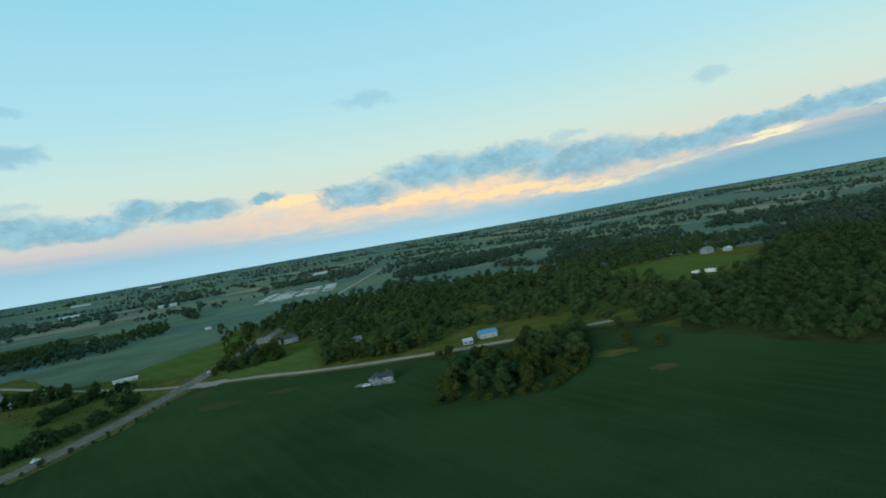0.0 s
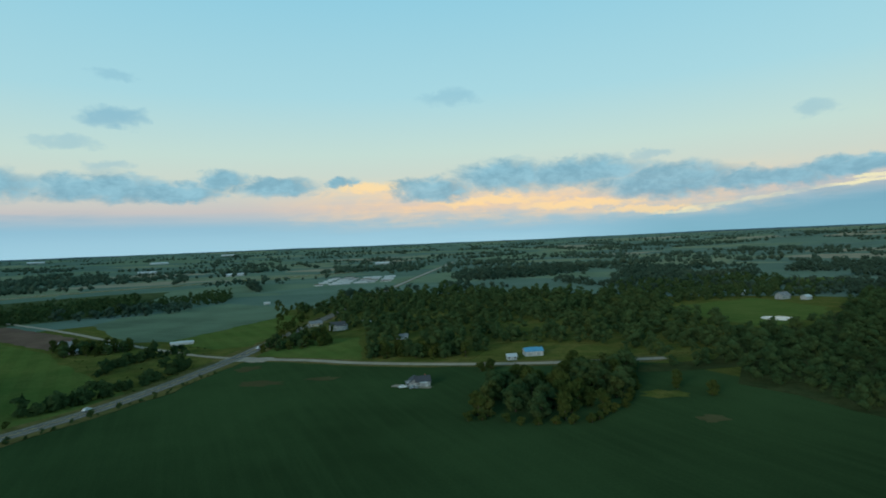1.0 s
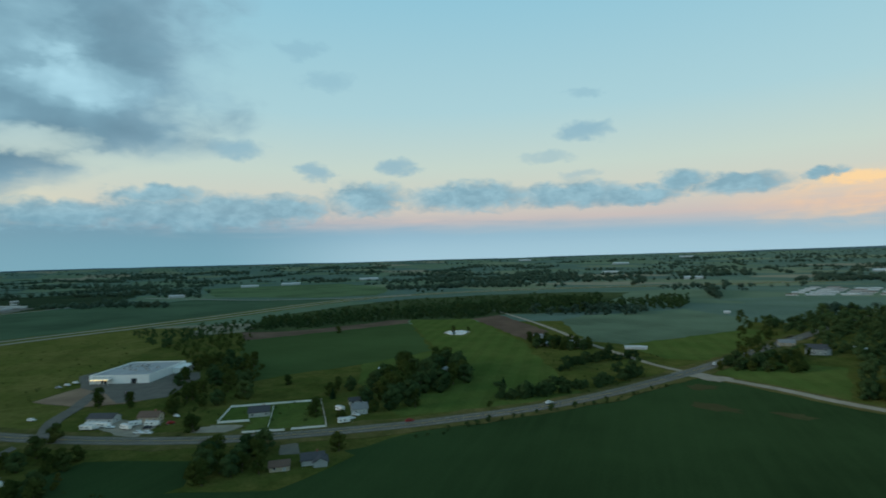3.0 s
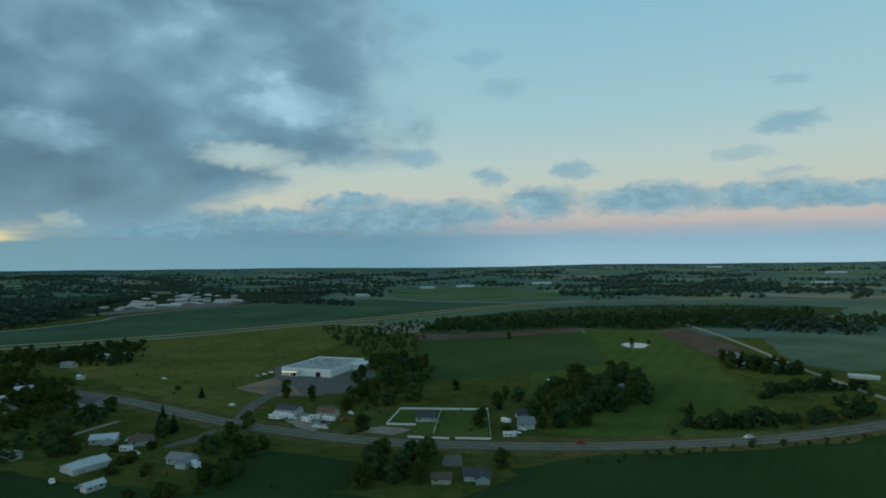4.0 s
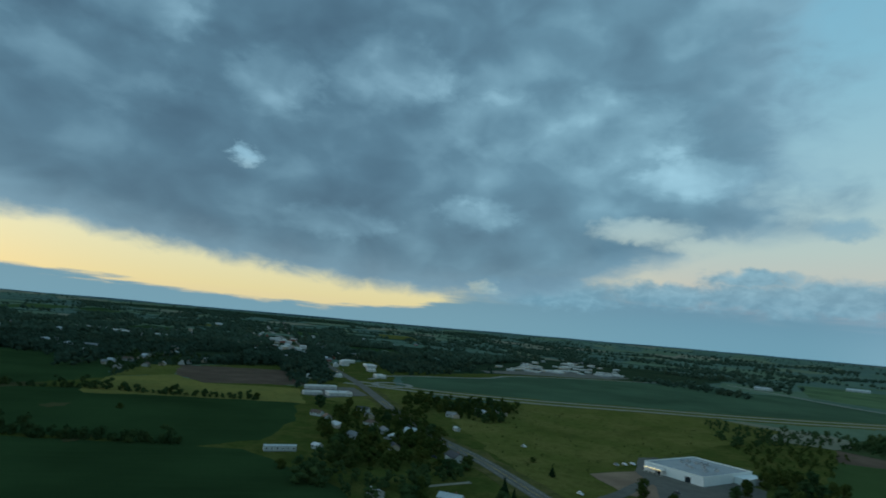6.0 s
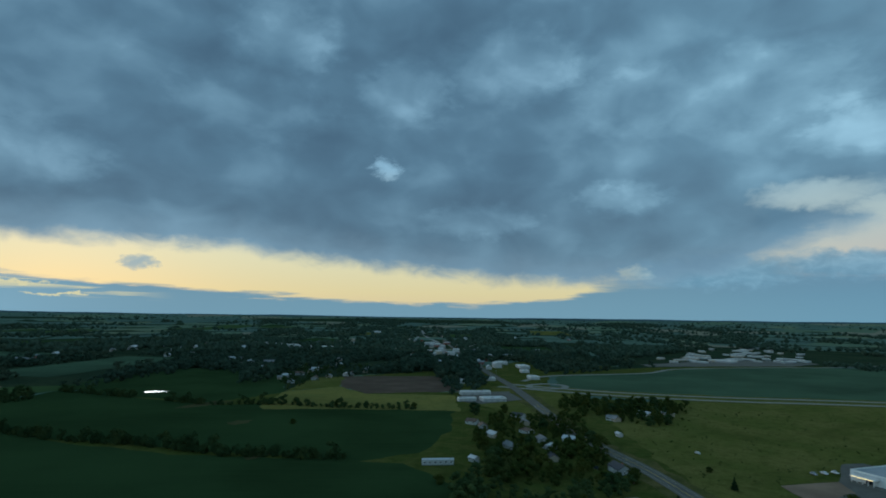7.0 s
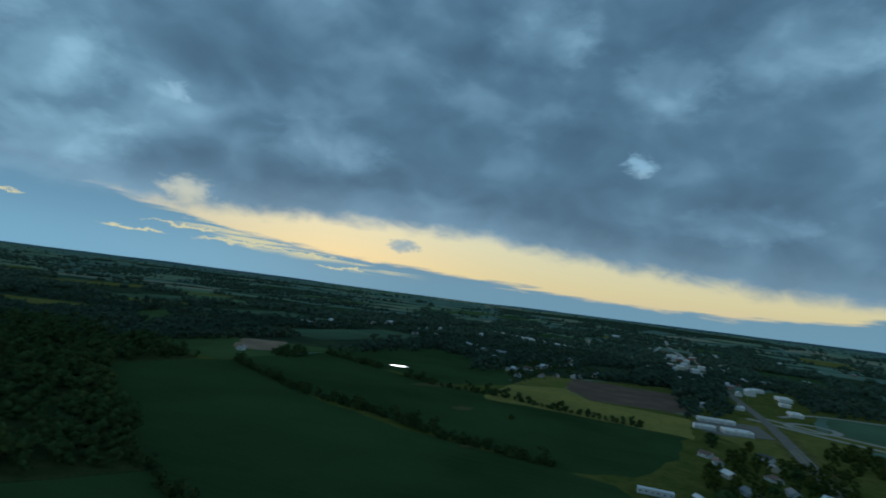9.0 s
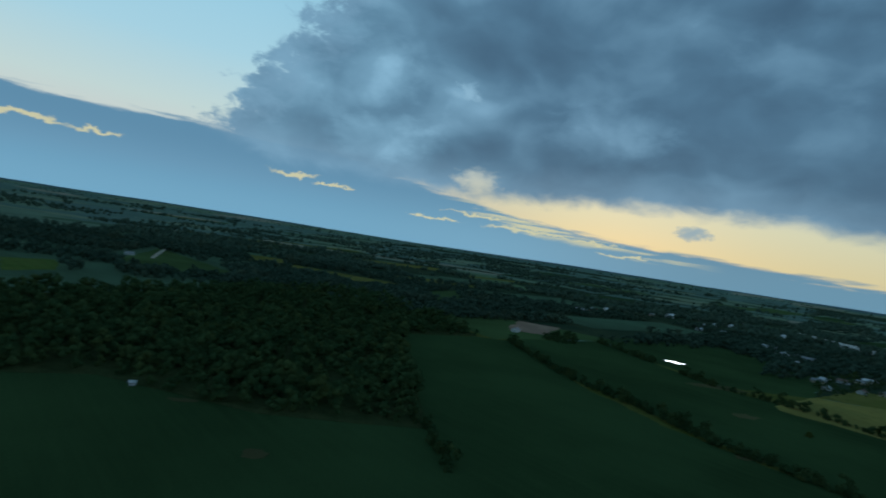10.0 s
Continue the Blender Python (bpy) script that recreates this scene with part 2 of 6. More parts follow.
# afterglow: a wide, weak, low sun behind thin cloud
sun = new("sun", bpy.data.lights.new("sun", "SUN"))
sun.data.energy, sun.data.angle, sun.data.color = 0.9, radians(20), (1.0, 0.96, 0.88)
SUN_HEADING, SUN_HEIGHT = radians(150), radians(12)
sun.matrix_world = look((0, 0, 300), (math.sin(SUN_HEADING) * 1000, -math.cos(SUN_HEADING) * 1000, 300 - 1000 * math.tan(SUN_HEIGHT)))

# ---------- materials ----------
def material(name, rough=0.9, metal=0.0, spec=0.3):
    m = bpy.data.materials.new(name)
    m.use_nodes = True
    gr = Graph(m.node_tree)
    b = gr.node("ShaderNodeBsdfPrincipled")
    b.inputs["Roughness"].default_value, b.inputs["Metallic"].default_value = rough, metal
    b.inputs["Specular IOR Level"].default_value = spec
    b.inputs["Diffuse Roughness"].default_value = 1.0 if rough > 0.9 else 0.0
    gr.put(gr.node("ShaderNodeOutputMaterial").inputs[0], b.outputs[0])
    return m, gr, b


def place(gr):
    return gr.node("ShaderNodeNewGeometry").outputs["Position"]


def bump(gr, b, height, strength=0.4, distance=0.1):
    n = gr.node("ShaderNodeBump")
    n.inputs["Strength"].default_value, n.inputs["Distance"].default_value = strength, distance
    gr.put(n.inputs["Height"], height)
    gr.put(b.inputs["Normal"], n.outputs[0])


def shade(c, k):
    return (c[0] * k, c[1] * k, c[2] * k, 1.0)


def crop_material(name, base, worn, heading=0.0, row=0.76, patch=0.5):
    """A field crop in drilled rows, with thin and wet patches."""
    m, gr, b = material(name, 1.0, 0, 0.0)
    p = place(gr)
    s, c = math.sin(radians(heading)), math.cos(radians(heading))
    sep = gr.node("ShaderNodeSeparateXYZ")
    gr.put(sep.inputs[0], p)
    across = gr.math("ADD", gr.math("MULTIPLY", sep.outputs[0], c), gr.math("MULTIPLY", sep.outputs[1], s))
    along = gr.math("ADD", gr.math("MULTIPLY", sep.outputs[0], -s), gr.math("MULTIPLY", sep.outputs[1], c))
    streak = gr.noise(gr.xyz(gr.math("MULTIPLY", across, 0.22), gr.math("MULTIPLY", along, 0.012), 0.0), 1.0, 3, 0.6)
    broad = gr.noise(p, 0.009, 4, 0.55)
    fine = gr.noise(p, 0.9, 3, 0.7)
    rows = gr.math("SINE", gr.math("MULTIPLY", across, 2 * math.pi / row))
    col = gr.mix(gr.step(broad, 0.3, 0.7), shade(base, 0.7), shade(base, 1.32))
    col = gr.mix(gr.step(gr.noise(p, 0.0028, 3, 0.5), 0.35, 0.65, 0.0, 0.4), col, shade(base, 1.5))
    col = gr.mix(gr.math("MULTIPLY", gr.step(streak, 0.35, 0.7), 0.35), col, shade(base, 1.45))
    col = gr.mix(gr.math("MULTIPLY", gr.step(fine, 0.3, 0.7), 0.3), col, shade(base, 0.6))
    bare = gr.math("MULTIPLY", gr.step(gr.noise(p, 0.021, 5, 0.6), 0.68, 0.8), patch)
    col = gr.mix(bare, col, worn)
    gr.put(b.inputs["Base Color"], col)
    bump(gr, b, gr.math("ADD", gr.math("MULTIPLY", rows, 0.06), fine), 0.5, 0.3)
    return m


def turf_material(name, base, dry, scale=0.05, mow=0.0):
    """Grass with dry patches and tufts, or mown stripes."""
    m, gr, b = material(name, 1.0, 0, 0.0)
    p = place(gr)
    a, f = gr.noise(p, scale, 5, 0.6), gr.noise(p, 0.55, 5, 0.7)
    col = gr.mix(gr.step(a, 0.36, 0.66), base, dry)
    if not mow:
        col = gr.mix(gr.step(gr.noise(p, scale * 0.5, 6, 0.62, 0.8), 0.5, 0.68, 0.0, 0.6), col, shade(base, 0.62))
    col = gr.mix(gr.math("MULTIPLY", gr.step(f, 0.35, 0.7), 0.45), col, shade(base, 0.55))
    col = gr.mix(gr.step(gr.noise(p, 0.13, 5, 0.68), 0.46, 0.66, 0.0, 0.2 if mow else 0.5), col, shade(base, 0.5))
    if mow:
        sep = gr.node("ShaderNodeSeparateXYZ")
        gr.put(sep.inputs[0], p)
        w = gr.math("SINE", gr.math("MULTIPLY", gr.math("ADD", sep.outputs[0], gr.math("MULTIPLY", sep.outputs[1], 0.7)), mow))
        col = gr.mix(gr.step(w, -0.4, 0.4, 0.0, 0.18), col, shade(base, 1.5))
    gr.put(b.inputs["Base Color"], col)
    bump(gr, b, f, 0.35, 0.15)
    return m


def soil_material(name, base, weed):
    m, gr, b = material(name, 1.0, 0, 0.0)
    p = place(gr)
    a, f = gr.noise(p, 0.03, 5, 0.6), gr.noise(p, 0.8, 4, 0.7)
    col = gr.mix(gr.step(a, 0.4, 0.75), base, shade(base, 1.6))
    col = gr.mix(gr.math("MULTIPLY", gr.step(gr.noise(p, 0.06, 4, 0.65), 0.55, 0.75), 0.7), col, weed)
    col = gr.mix(gr.math("MULTIPLY", f, 0.4), col, shade(base, 0.5))
    gr.put(b.inputs["Base Color"], col)
    bump(gr, b, f, 0.4, 0.15)
    return m


def road_material(name, base, seam):
    m, gr, b = material(name, 0.95, 0, 0.1)
    p = place(gr)
    a, f = gr.noise(p, 0.12, 5, 0.6), gr.noise(p, 4.0, 3, 0.7)
    col = gr.mix(gr.step(a, 0.35, 0.7), base, shade(base, 1.35))
    col = gr.mix(gr.math("MULTIPLY", f, 0.4), col, shade(base, 0.6))
    col = gr.mix(gr.math("MULTIPLY", gr.step(gr.noise(p, 0.35, 6, 0.7), 0.58, 0.66), 0.5), col, seam)
    gr.put(b.inputs["Base Color"], col)
    bump(gr, b, f, 0.3, 0.02)
    return m


def leaf_material(name, dark, light, far=False):
    """Foliage: tone changes from tree to tree and from leaf to leaf."""
    m, gr, b = material(name, 1.0, 0, 0.0)
    geo = gr.node("ShaderNodeNewGeometry")
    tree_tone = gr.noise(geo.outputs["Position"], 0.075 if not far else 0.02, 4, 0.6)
    own = gr.node("ShaderNodeObjectInfo").outputs["Random"]
    tone = gr.math("ADD", gr.math("MULTIPLY", gr.step(tree_tone, 0.3, 0.7), 0.6), gr.math("MULTIPLY", own, 0.4))
    col = gr.mix(tone, dark, light)
    col = gr.mix(gr.math("MULTIPLY", geo.outputs["Random Per Island"], 0.3), col, shade(dark, 0.7))
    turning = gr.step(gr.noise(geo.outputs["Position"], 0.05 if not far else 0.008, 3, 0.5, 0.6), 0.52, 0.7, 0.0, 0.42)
    col = gr.mix(turning, col, (light[0] * 1.25, light[1] * 1.0, light[2] * 0.8, 1))
    gr.put(b.inputs["Base Color"], col)
    return m


def plain_material(name, base, rough=0.7, metal=0.0, grime=0.25, scale=0.7):
    """Paint, cladding or roofing with a little dirt and fading."""
    m, gr, b = material(name, rough, metal, 0.35)
    p = gr.node("ShaderNodeTexCoord").outputs["Object"]
    a, f = gr.noise(p, scale, 5, 0.6), gr.noise(p, scale * 8, 3, 0.6)
    col = gr.mix(gr.math("MULTIPLY", gr.step(a, 0.4, 0.75), grime), base, shade(base, 0.55))
    col = gr.mix(gr.math("MULTIPLY", f, 0.15), col, shade(base, 1.25))
    gr.put(b.inputs["Base Color"], col)
    bump(gr, b, f, 0.2, 0.02)
    return m


def ribbed_material(name, base, rough=0.45, metal=0.0, pitch=0.3, axis=0):
    """Ribbed sheet, lap siding or shingle courses."""
    m, gr, b = material(name, rough, metal, 0.4)
    p = gr.node("ShaderNodeTexCoord").outputs["Object"]
    sep = gr.node("ShaderNodeSeparateXYZ")
    gr.put(sep.inputs[0], p)
    w = gr.math("SINE", gr.math("MULTIPLY", sep.outputs[axis], 2 * math.pi / pitch))
    a = gr.noise(p, 0.5, 5, 0.6)
    col = gr.mix(gr.math("MULTIPLY", gr.step(a, 0.42, 0.75), 0.3), base, shade(base, 0.6))
    col = gr.mix(gr.step(w, 0.6, 1.0, 0.0, 0.25), col, shade(base, 0.5))
    gr.put(b.inputs["Base Color"], col)
    bump(gr, b, w, 0.4, 0.03)
    return m


CROP = crop_material("soybean", (0.028, 0.050, 0.019, 1), (0.145, 0.112, 0.056, 1), 28, 0.76, 0.3)
CROP_B = crop_material("soybean_blue", (0.090, 0.128, 0.086, 1), (0.130, 0.135, 0.070, 1), 65, 0.76, 0.3)
CROP_D = crop_material("young_corn", (0.056, 0.090, 0.054, 1), (0.110, 0.110, 0.060, 1), 40, 0.76, 0.25)
CROP_C = crop_material("hay", (0.046, 0.073, 0.027, 1), (0.085, 0.100, 0.036, 1), 120, 2.4, 0.9)
# paler and greyer than the near hay: haze is mixed into its colour
HAY_PALE = crop_material("pale_hay", (0.080, 0.120, 0.060, 1), (0.120, 0.130, 0.060, 1), 120, 2.4, 0.3)
LAWN = turf_material("mown_grass", (0.063, 0.097, 0.024, 1), (0.088, 0.114, 0.031, 1), 0.03, 0.35)
YARD = turf_material("yard_grass", (0.066, 0.084, 0.020, 1), (0.108, 0.106, 0.030, 1), 0.05)
MEADOW = turf_material("rough_meadow", (0.104, 0.114, 0.029, 1), (0.148, 0.136, 0.042, 1), 0.02)
THIN = soil_material("thin_crop", (0.062, 0.060, 0.028, 1), (0.030, 0.052, 0.020, 1))
STRAW = turf_material("ripe_stubble", (0.205, 0.180, 0.052, 1), (0.150, 0.150, 0.046, 1), 0.015)
VERGE = turf_material("verge_grass", (0.086, 0.090, 0.030, 1), (0.140, 0.116, 0.046, 1), 0.08)
SOIL = soil_material("ploughed_soil", (0.105, 0.074, 0.056, 1), (0.070, 0.078, 0.036, 1))
# dark ground colour stands in for shaded tree cover, so sparse trees read dense
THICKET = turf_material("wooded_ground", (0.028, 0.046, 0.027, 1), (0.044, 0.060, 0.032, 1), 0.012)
# grass under trees, with their shade painted into the dark colour
WOOD_SHADE_GRASS = turf_material("wood_shade_grass", (0.034, 0.048, 0.019, 1), (0.050, 0.060, 0.024, 1), 0.05)
# backdrop hills: their blue is painted haze
HAZE_HILLS = turf_material("hazed_hills", (0.070, 0.115, 0.130, 1), (0.090, 0.135, 0.150, 1), 0.004)
SCRUB = turf_material("scrub_grass", (0.050, 0.072, 0.032, 1), (0.072, 0.092, 0.040, 1), 0.03)
CLAY = soil_material("bare_clay", (0.21, 0.145, 0.105, 1), (0.12, 0.10, 0.06, 1))
GRAVEL = road_material("gravel", (0.235, 0.208, 0.168, 1), (0.170, 0.152, 0.115, 1))
ASPHALT = road_material("worn_asphalt", (0.110, 0.103, 0.090, 1), (0.072, 0.068, 0.060, 1))
SHOULDER = road_material("grey_shoulder", (0.130, 0.120, 0.100, 1), (0.095, 0.088, 0.072, 1))
CONCRETE = road_material("pale_concrete", (0.205, 0.198, 0.178, 1), (0.150, 0.142, 0.122, 1))
YELLOW_LINE = plain_material("yellow_line", (0.50, 0.36, 0.06, 1), 0.7)
WHITE_LINE = plain_material("white_line", (0.34, 0.34, 0.32, 1), 0.7)
LEAF = leaf_material("leaves", (0.027, 0.047, 0.013, 1), (0.080, 0.096, 0.024, 1))
LEAF_WOOD = leaf_material("wood_leaves", (0.024, 0.051, 0.021, 1), (0.068, 0.100, 0.036, 1))
# far foliage, bluer than the near woods: haze painted into the leaf colour
LEAF_HAZED = leaf_material("hazed_leaves", (0.036, 0.064, 0.044, 1), (0.064, 0.096, 0.066, 1), True)
LEAF_DRY = leaf_material("dry_leaves", (0.040, 0.064, 0.020, 1), (0.094, 0.106, 0.032, 1))
NEEDLE = leaf_material("needles", (0.013, 0.031, 0.014, 1), (0.026, 0.048, 0.020, 1))
BARK = plain_material("bark", (0.085, 0.065, 0.048, 1), 0.95, 0, 0.5, 3.0)
WHITE = plain_material("white_paint", (0.72, 0.72, 0.69, 1), 0.6)
STORE_WHITE = plain_material("white_block", (0.70, 0.71, 0.70, 1), 0.7, 0, 0.2, 0.3)
WHITE_SIDING = ribbed_material("white_siding", (0.46, 0.47, 0.46, 1), 0.6, 0, 0.2, 2)
GREY_SIDING = ribbed_material("grey_siding", (0.34, 0.36, 0.36, 1), 0.6, 0, 0.2, 2)
TAN_SIDING = ribbed_material("tan_siding", (0.42, 0.35, 0.26, 1), 0.6, 0, 0.2, 2)
BRICK = ribbed_material("red_brick", (0.24, 0.085, 0.055, 1), 0.85, 0, 0.1, 2)
RED_PAINT = ribbed_material("barn_red", (0.26, 0.035, 0.025, 1), 0.7, 0, 0.3, 0)
SHINGLE = ribbed_material("dark_shingles", (0.060, 0.062, 0.070, 1), 0.9, 0, 0.3, 1)
SHINGLE_GREY = ribbed_material("grey_shingles", (0.21, 0.215, 0.22, 1), 0.9, 0, 0.3, 1)
SHINGLE_BROWN = ribbed_material("brown_shingles", (0.13, 0.085, 0.065, 1), 0.9, 0, 0.3, 1)
METAL_WHITE = ribbed_material("white_sheet_metal", (0.52, 0.54, 0.55, 1), 0.5, 0.1, 0.5, 0)
METAL_BLUE = ribbed_material("blue_sheet_metal", (0.12, 0.34, 0.52, 1), 0.4, 0.2, 0.5, 0)
MEMBRANE = plain_material("roof_membrane", (0.30, 0.32, 0.33, 1), 0.8, 0, 0.5, 0.08)
GLASS_DARK = plain_material("window_glass", (0.025, 0.03, 0.035, 1), 0.08, 0, 0.1)
STEEL = plain_material("galvanised_steel", (0.45, 0.46, 0.47, 1), 0.4, 0.8)
RUBBER = plain_material("tyre_rubber", (0.02, 0.02, 0.02, 1), 0.9)
CARS = [plain_material("car_white", (0.70, 0.71, 0.72, 1), 0.25), plain_material("car_silver", (0.36, 0.38, 0.40, 1), 0.25, 0.4), plain_material("car_red", (0.32, 0.03, 0.025, 1), 0.25), plain_material("car_dark", (0.03, 0.035, 0.045, 1), 0.25)]
LAMP = bpy.data.materials.new("lamp_glow")
LAMP.use_nodes = True
gl = Graph(LAMP.node_tree)
em = gl.node("ShaderNodeEmission")
em.inputs[0].default_value, em.inputs[1].default_value = (1.0, 0.78, 0.34, 1), 1.6
gl.put(gl.node("ShaderNodeOutputMaterial").inputs[0], em.outputs[0])


def water_material():
    m, gr, b = material("pond_water", 0.05, 0, 1.0)
    p = place(gr)
    b.inputs["Base Color"].default_value = (0.20, 0.24, 0.23, 1)
    gr.put(b.inputs["Roughness"], gr.step(gr.noise(p, 0.15, 3), 0.4, 0.7, 0.04, 0.22))
    b.inputs["IOR"].default_value = 1.33
    bump(gr, b, gr.noise(p, 0.9, 2), 0.12, 0.05)
    return m


WATER = water_material()


def hazed_farmland_material():
    """Distant country: a quilt of crops, pasture and stubble at field size, haze in its colours."""
    m, gr, b = material("farmland", 1.0, 0, 0.0)
    p = place(gr)
    turn = gr.node("ShaderNodeMapping")
    turn.inputs["Rotation"].default_value = (0, 0, radians(24))
    turn.inputs["Scale"].default_value = (1 / 330.0, 1 / 210.0, 0.0)
    gr.put(turn.inputs[0], p)
    vor = gr.node("ShaderNodeTexVoronoi")
    vor.voronoi_dimensions, vor.distance = "2D", "CHEBYCHEV"
    gr.put(vor.inputs["Vector"], turn.outputs[0])
    vor.inputs["Scale"].default_value, vor.inputs["Randomness"].default_value = 1.0, 0.75
    pick = gr.node("ShaderNodeSeparateColor")
    gr.put(pick.inputs[0], vor.outputs["Color"])
    # light and bluish: the haze of distance is put into the crop colours
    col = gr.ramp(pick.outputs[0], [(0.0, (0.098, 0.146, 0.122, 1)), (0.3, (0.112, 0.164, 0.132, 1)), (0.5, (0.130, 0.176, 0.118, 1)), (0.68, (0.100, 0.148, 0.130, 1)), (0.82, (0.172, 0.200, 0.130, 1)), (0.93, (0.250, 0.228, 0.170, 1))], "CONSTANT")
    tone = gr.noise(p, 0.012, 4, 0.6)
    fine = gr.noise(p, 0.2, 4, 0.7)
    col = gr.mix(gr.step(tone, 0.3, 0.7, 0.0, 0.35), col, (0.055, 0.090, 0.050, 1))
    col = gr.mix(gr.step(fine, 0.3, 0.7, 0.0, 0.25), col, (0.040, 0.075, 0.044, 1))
    gr.put(b.inputs["Base Color"], col)
    return m


FARMLAND_HAZED = hazed_farmland_material()


# ---------- mesh helpers ----------
def part(name, bm, mat, parent=None, label=""):
    """Links a bmesh as one mesh object, under a thing or a part."""
    me = bpy.data.meshes.new(name)
    bm.to_mesh(me)
    bm.free()
    me.materials.append(mat)
    ob = new(name, me)
    if parent is not None:
        ob.parent = parent
    if label:
        tagged(ob, label)
    return ob


def from_arrays(name, verts, quads, mat, parent=None):
    me = bpy.data.meshes.new(name)
    n, k = len(quads), quads.shape[1]
    me.vertices.add(len(verts))
    me.vertices.foreach_set("co", np.asarray(verts, np.float32).ravel())
    me.loops.add(n * k)
    me.loops.foreach_set("vertex_index", np.asarray(quads, np.int32).ravel())
    me.polygons.add(n)
    me.polygons.foreach_set("loop_start", np.arange(0, n * k, k, dtype=np.int32))
    me.update(calc_edges=True)
    me.materials.append(mat)
    ob = new(name, me)
    if parent is not None:
        ob.parent = parent
    return ob


def thing(name, x, y, z=0.0, turn=0.0, label="", category="", group="", kind=""):
    e = new(name)
    e.empty_display_size = 1.0
    e.matrix_basis = pose(x, y, z, 0, 0, turn)
    return tagged(e, label, category, group, kind)


def box(bm, x, y, z, sx, sy, sz, bevel=0.0):
    """A block: x, y of its middle, z of its foot."""
    r = bmesh.ops.create_cube(bm, size=1.0, matrix=Matrix.Translation((x, y, z + sz / 2)) @ Matrix.Diagonal((sx, sy, sz, 1)))
    if bevel:
        edges = {e for v in r["verts"] for e in v.link_edges}
        bmesh.ops.bevel(bm, geom=list(edges), offset=bevel, segments=1, affect="EDGES")
    return bm


def boxes(*blocks, bevel=0.0):
    bm = bmesh.new()
    for b in blocks:
        box(bm, *b, bevel=bevel)
    return bm


def rod(bm, a, b, r1, r2, n=8):
    a, b = Vector(a), Vector(b)
    d = b - a
    m = Matrix.Translation((a + b) / 2) @ d.to_track_quat("Z", "Y").to_matrix().to_4x4()
    bmesh.ops.create_cone(bm, cap_ends=True, segments=n, radius1=r1, radius2=r2, depth=d.length, matrix=m)
    return bm


def smooth_line(points, step=12.0):
    """A smooth curve through plan points, cut into short lengths."""
    p = [np.array(q, float) for q in points]
    p = [2 * p[0] - p[1]] + p + [2 * p[-1] - p[-2]]
    out = []
    for a, b, c, d in zip(p, p[1:], p[2:], p[3:]):
        n = max(2, int(np.linalg.norm(c - b) / step))
        for i in range(n):
            t = i / n
            out.append(0.5 * (2 * b + (c - a) * t + (2 * a - 5 * b + 4 * c - d) * t * t + (3 * b - a - 3 * c + d) * t**3))
    out.append(p[-2])
    return np.array(out)


def land(x, y):
    """Height of the ground: level near by, raised far off to fit the horizon in view."""
    r = math.hypot(x, y)
    return 80.0 * max(0.0, (r - 2300.0) / 2500.0) ** 1.5


def ribbon(name, line, width, z, mat, offset=0.0, parent=None, thick=0.15, edge=0.0):
    """A strip of paving along a line, with real sides; edge roughens its margin."""
    d = np.gradient(line, axis=0)
    d /= np.linalg.norm(d, axis=1)[:, None] + 1e-9
    n = np.stack([-d[:, 1], d[:, 0]], 1)
    rng = np.random.default_rng(len(line))
    bm = bmesh.new()
    rows = []
    for p, q in zip(line, n):
        c = p + q * offset
        wl, wr = width / 2 + edge * rng.normal(), width / 2 + edge * rng.normal()
        h = land(*c) + z
        a, b = c + q * wl, c - q * wr
        rows.append([bm.verts.new((a[0], a[1], h - thick)), bm.verts.new((a[0], a[1], h)), bm.verts.new((b[0], b[1], h)), bm.verts.new((b[0], b[1], h - thick))])
    for r, s in zip(rows, rows[1:]):
        for i in range(3):
            bm.faces.new((r[i], r[i + 1], s[i + 1], s[i]))
    return part(name, bm, mat, parent)


def inside(poly, x, y):
    hit = False
    for (x1, y1), (x2, y2) in zip(poly, poly[1:] + poly[:1]):
        if (y1 > y) != (y2 > y) and x < (x2 - x1) * (y - y1) / (y2 - y1) + x1:
            hit = not hit
    return hit


LAYER = [0]        # each slab lies a little over the one before


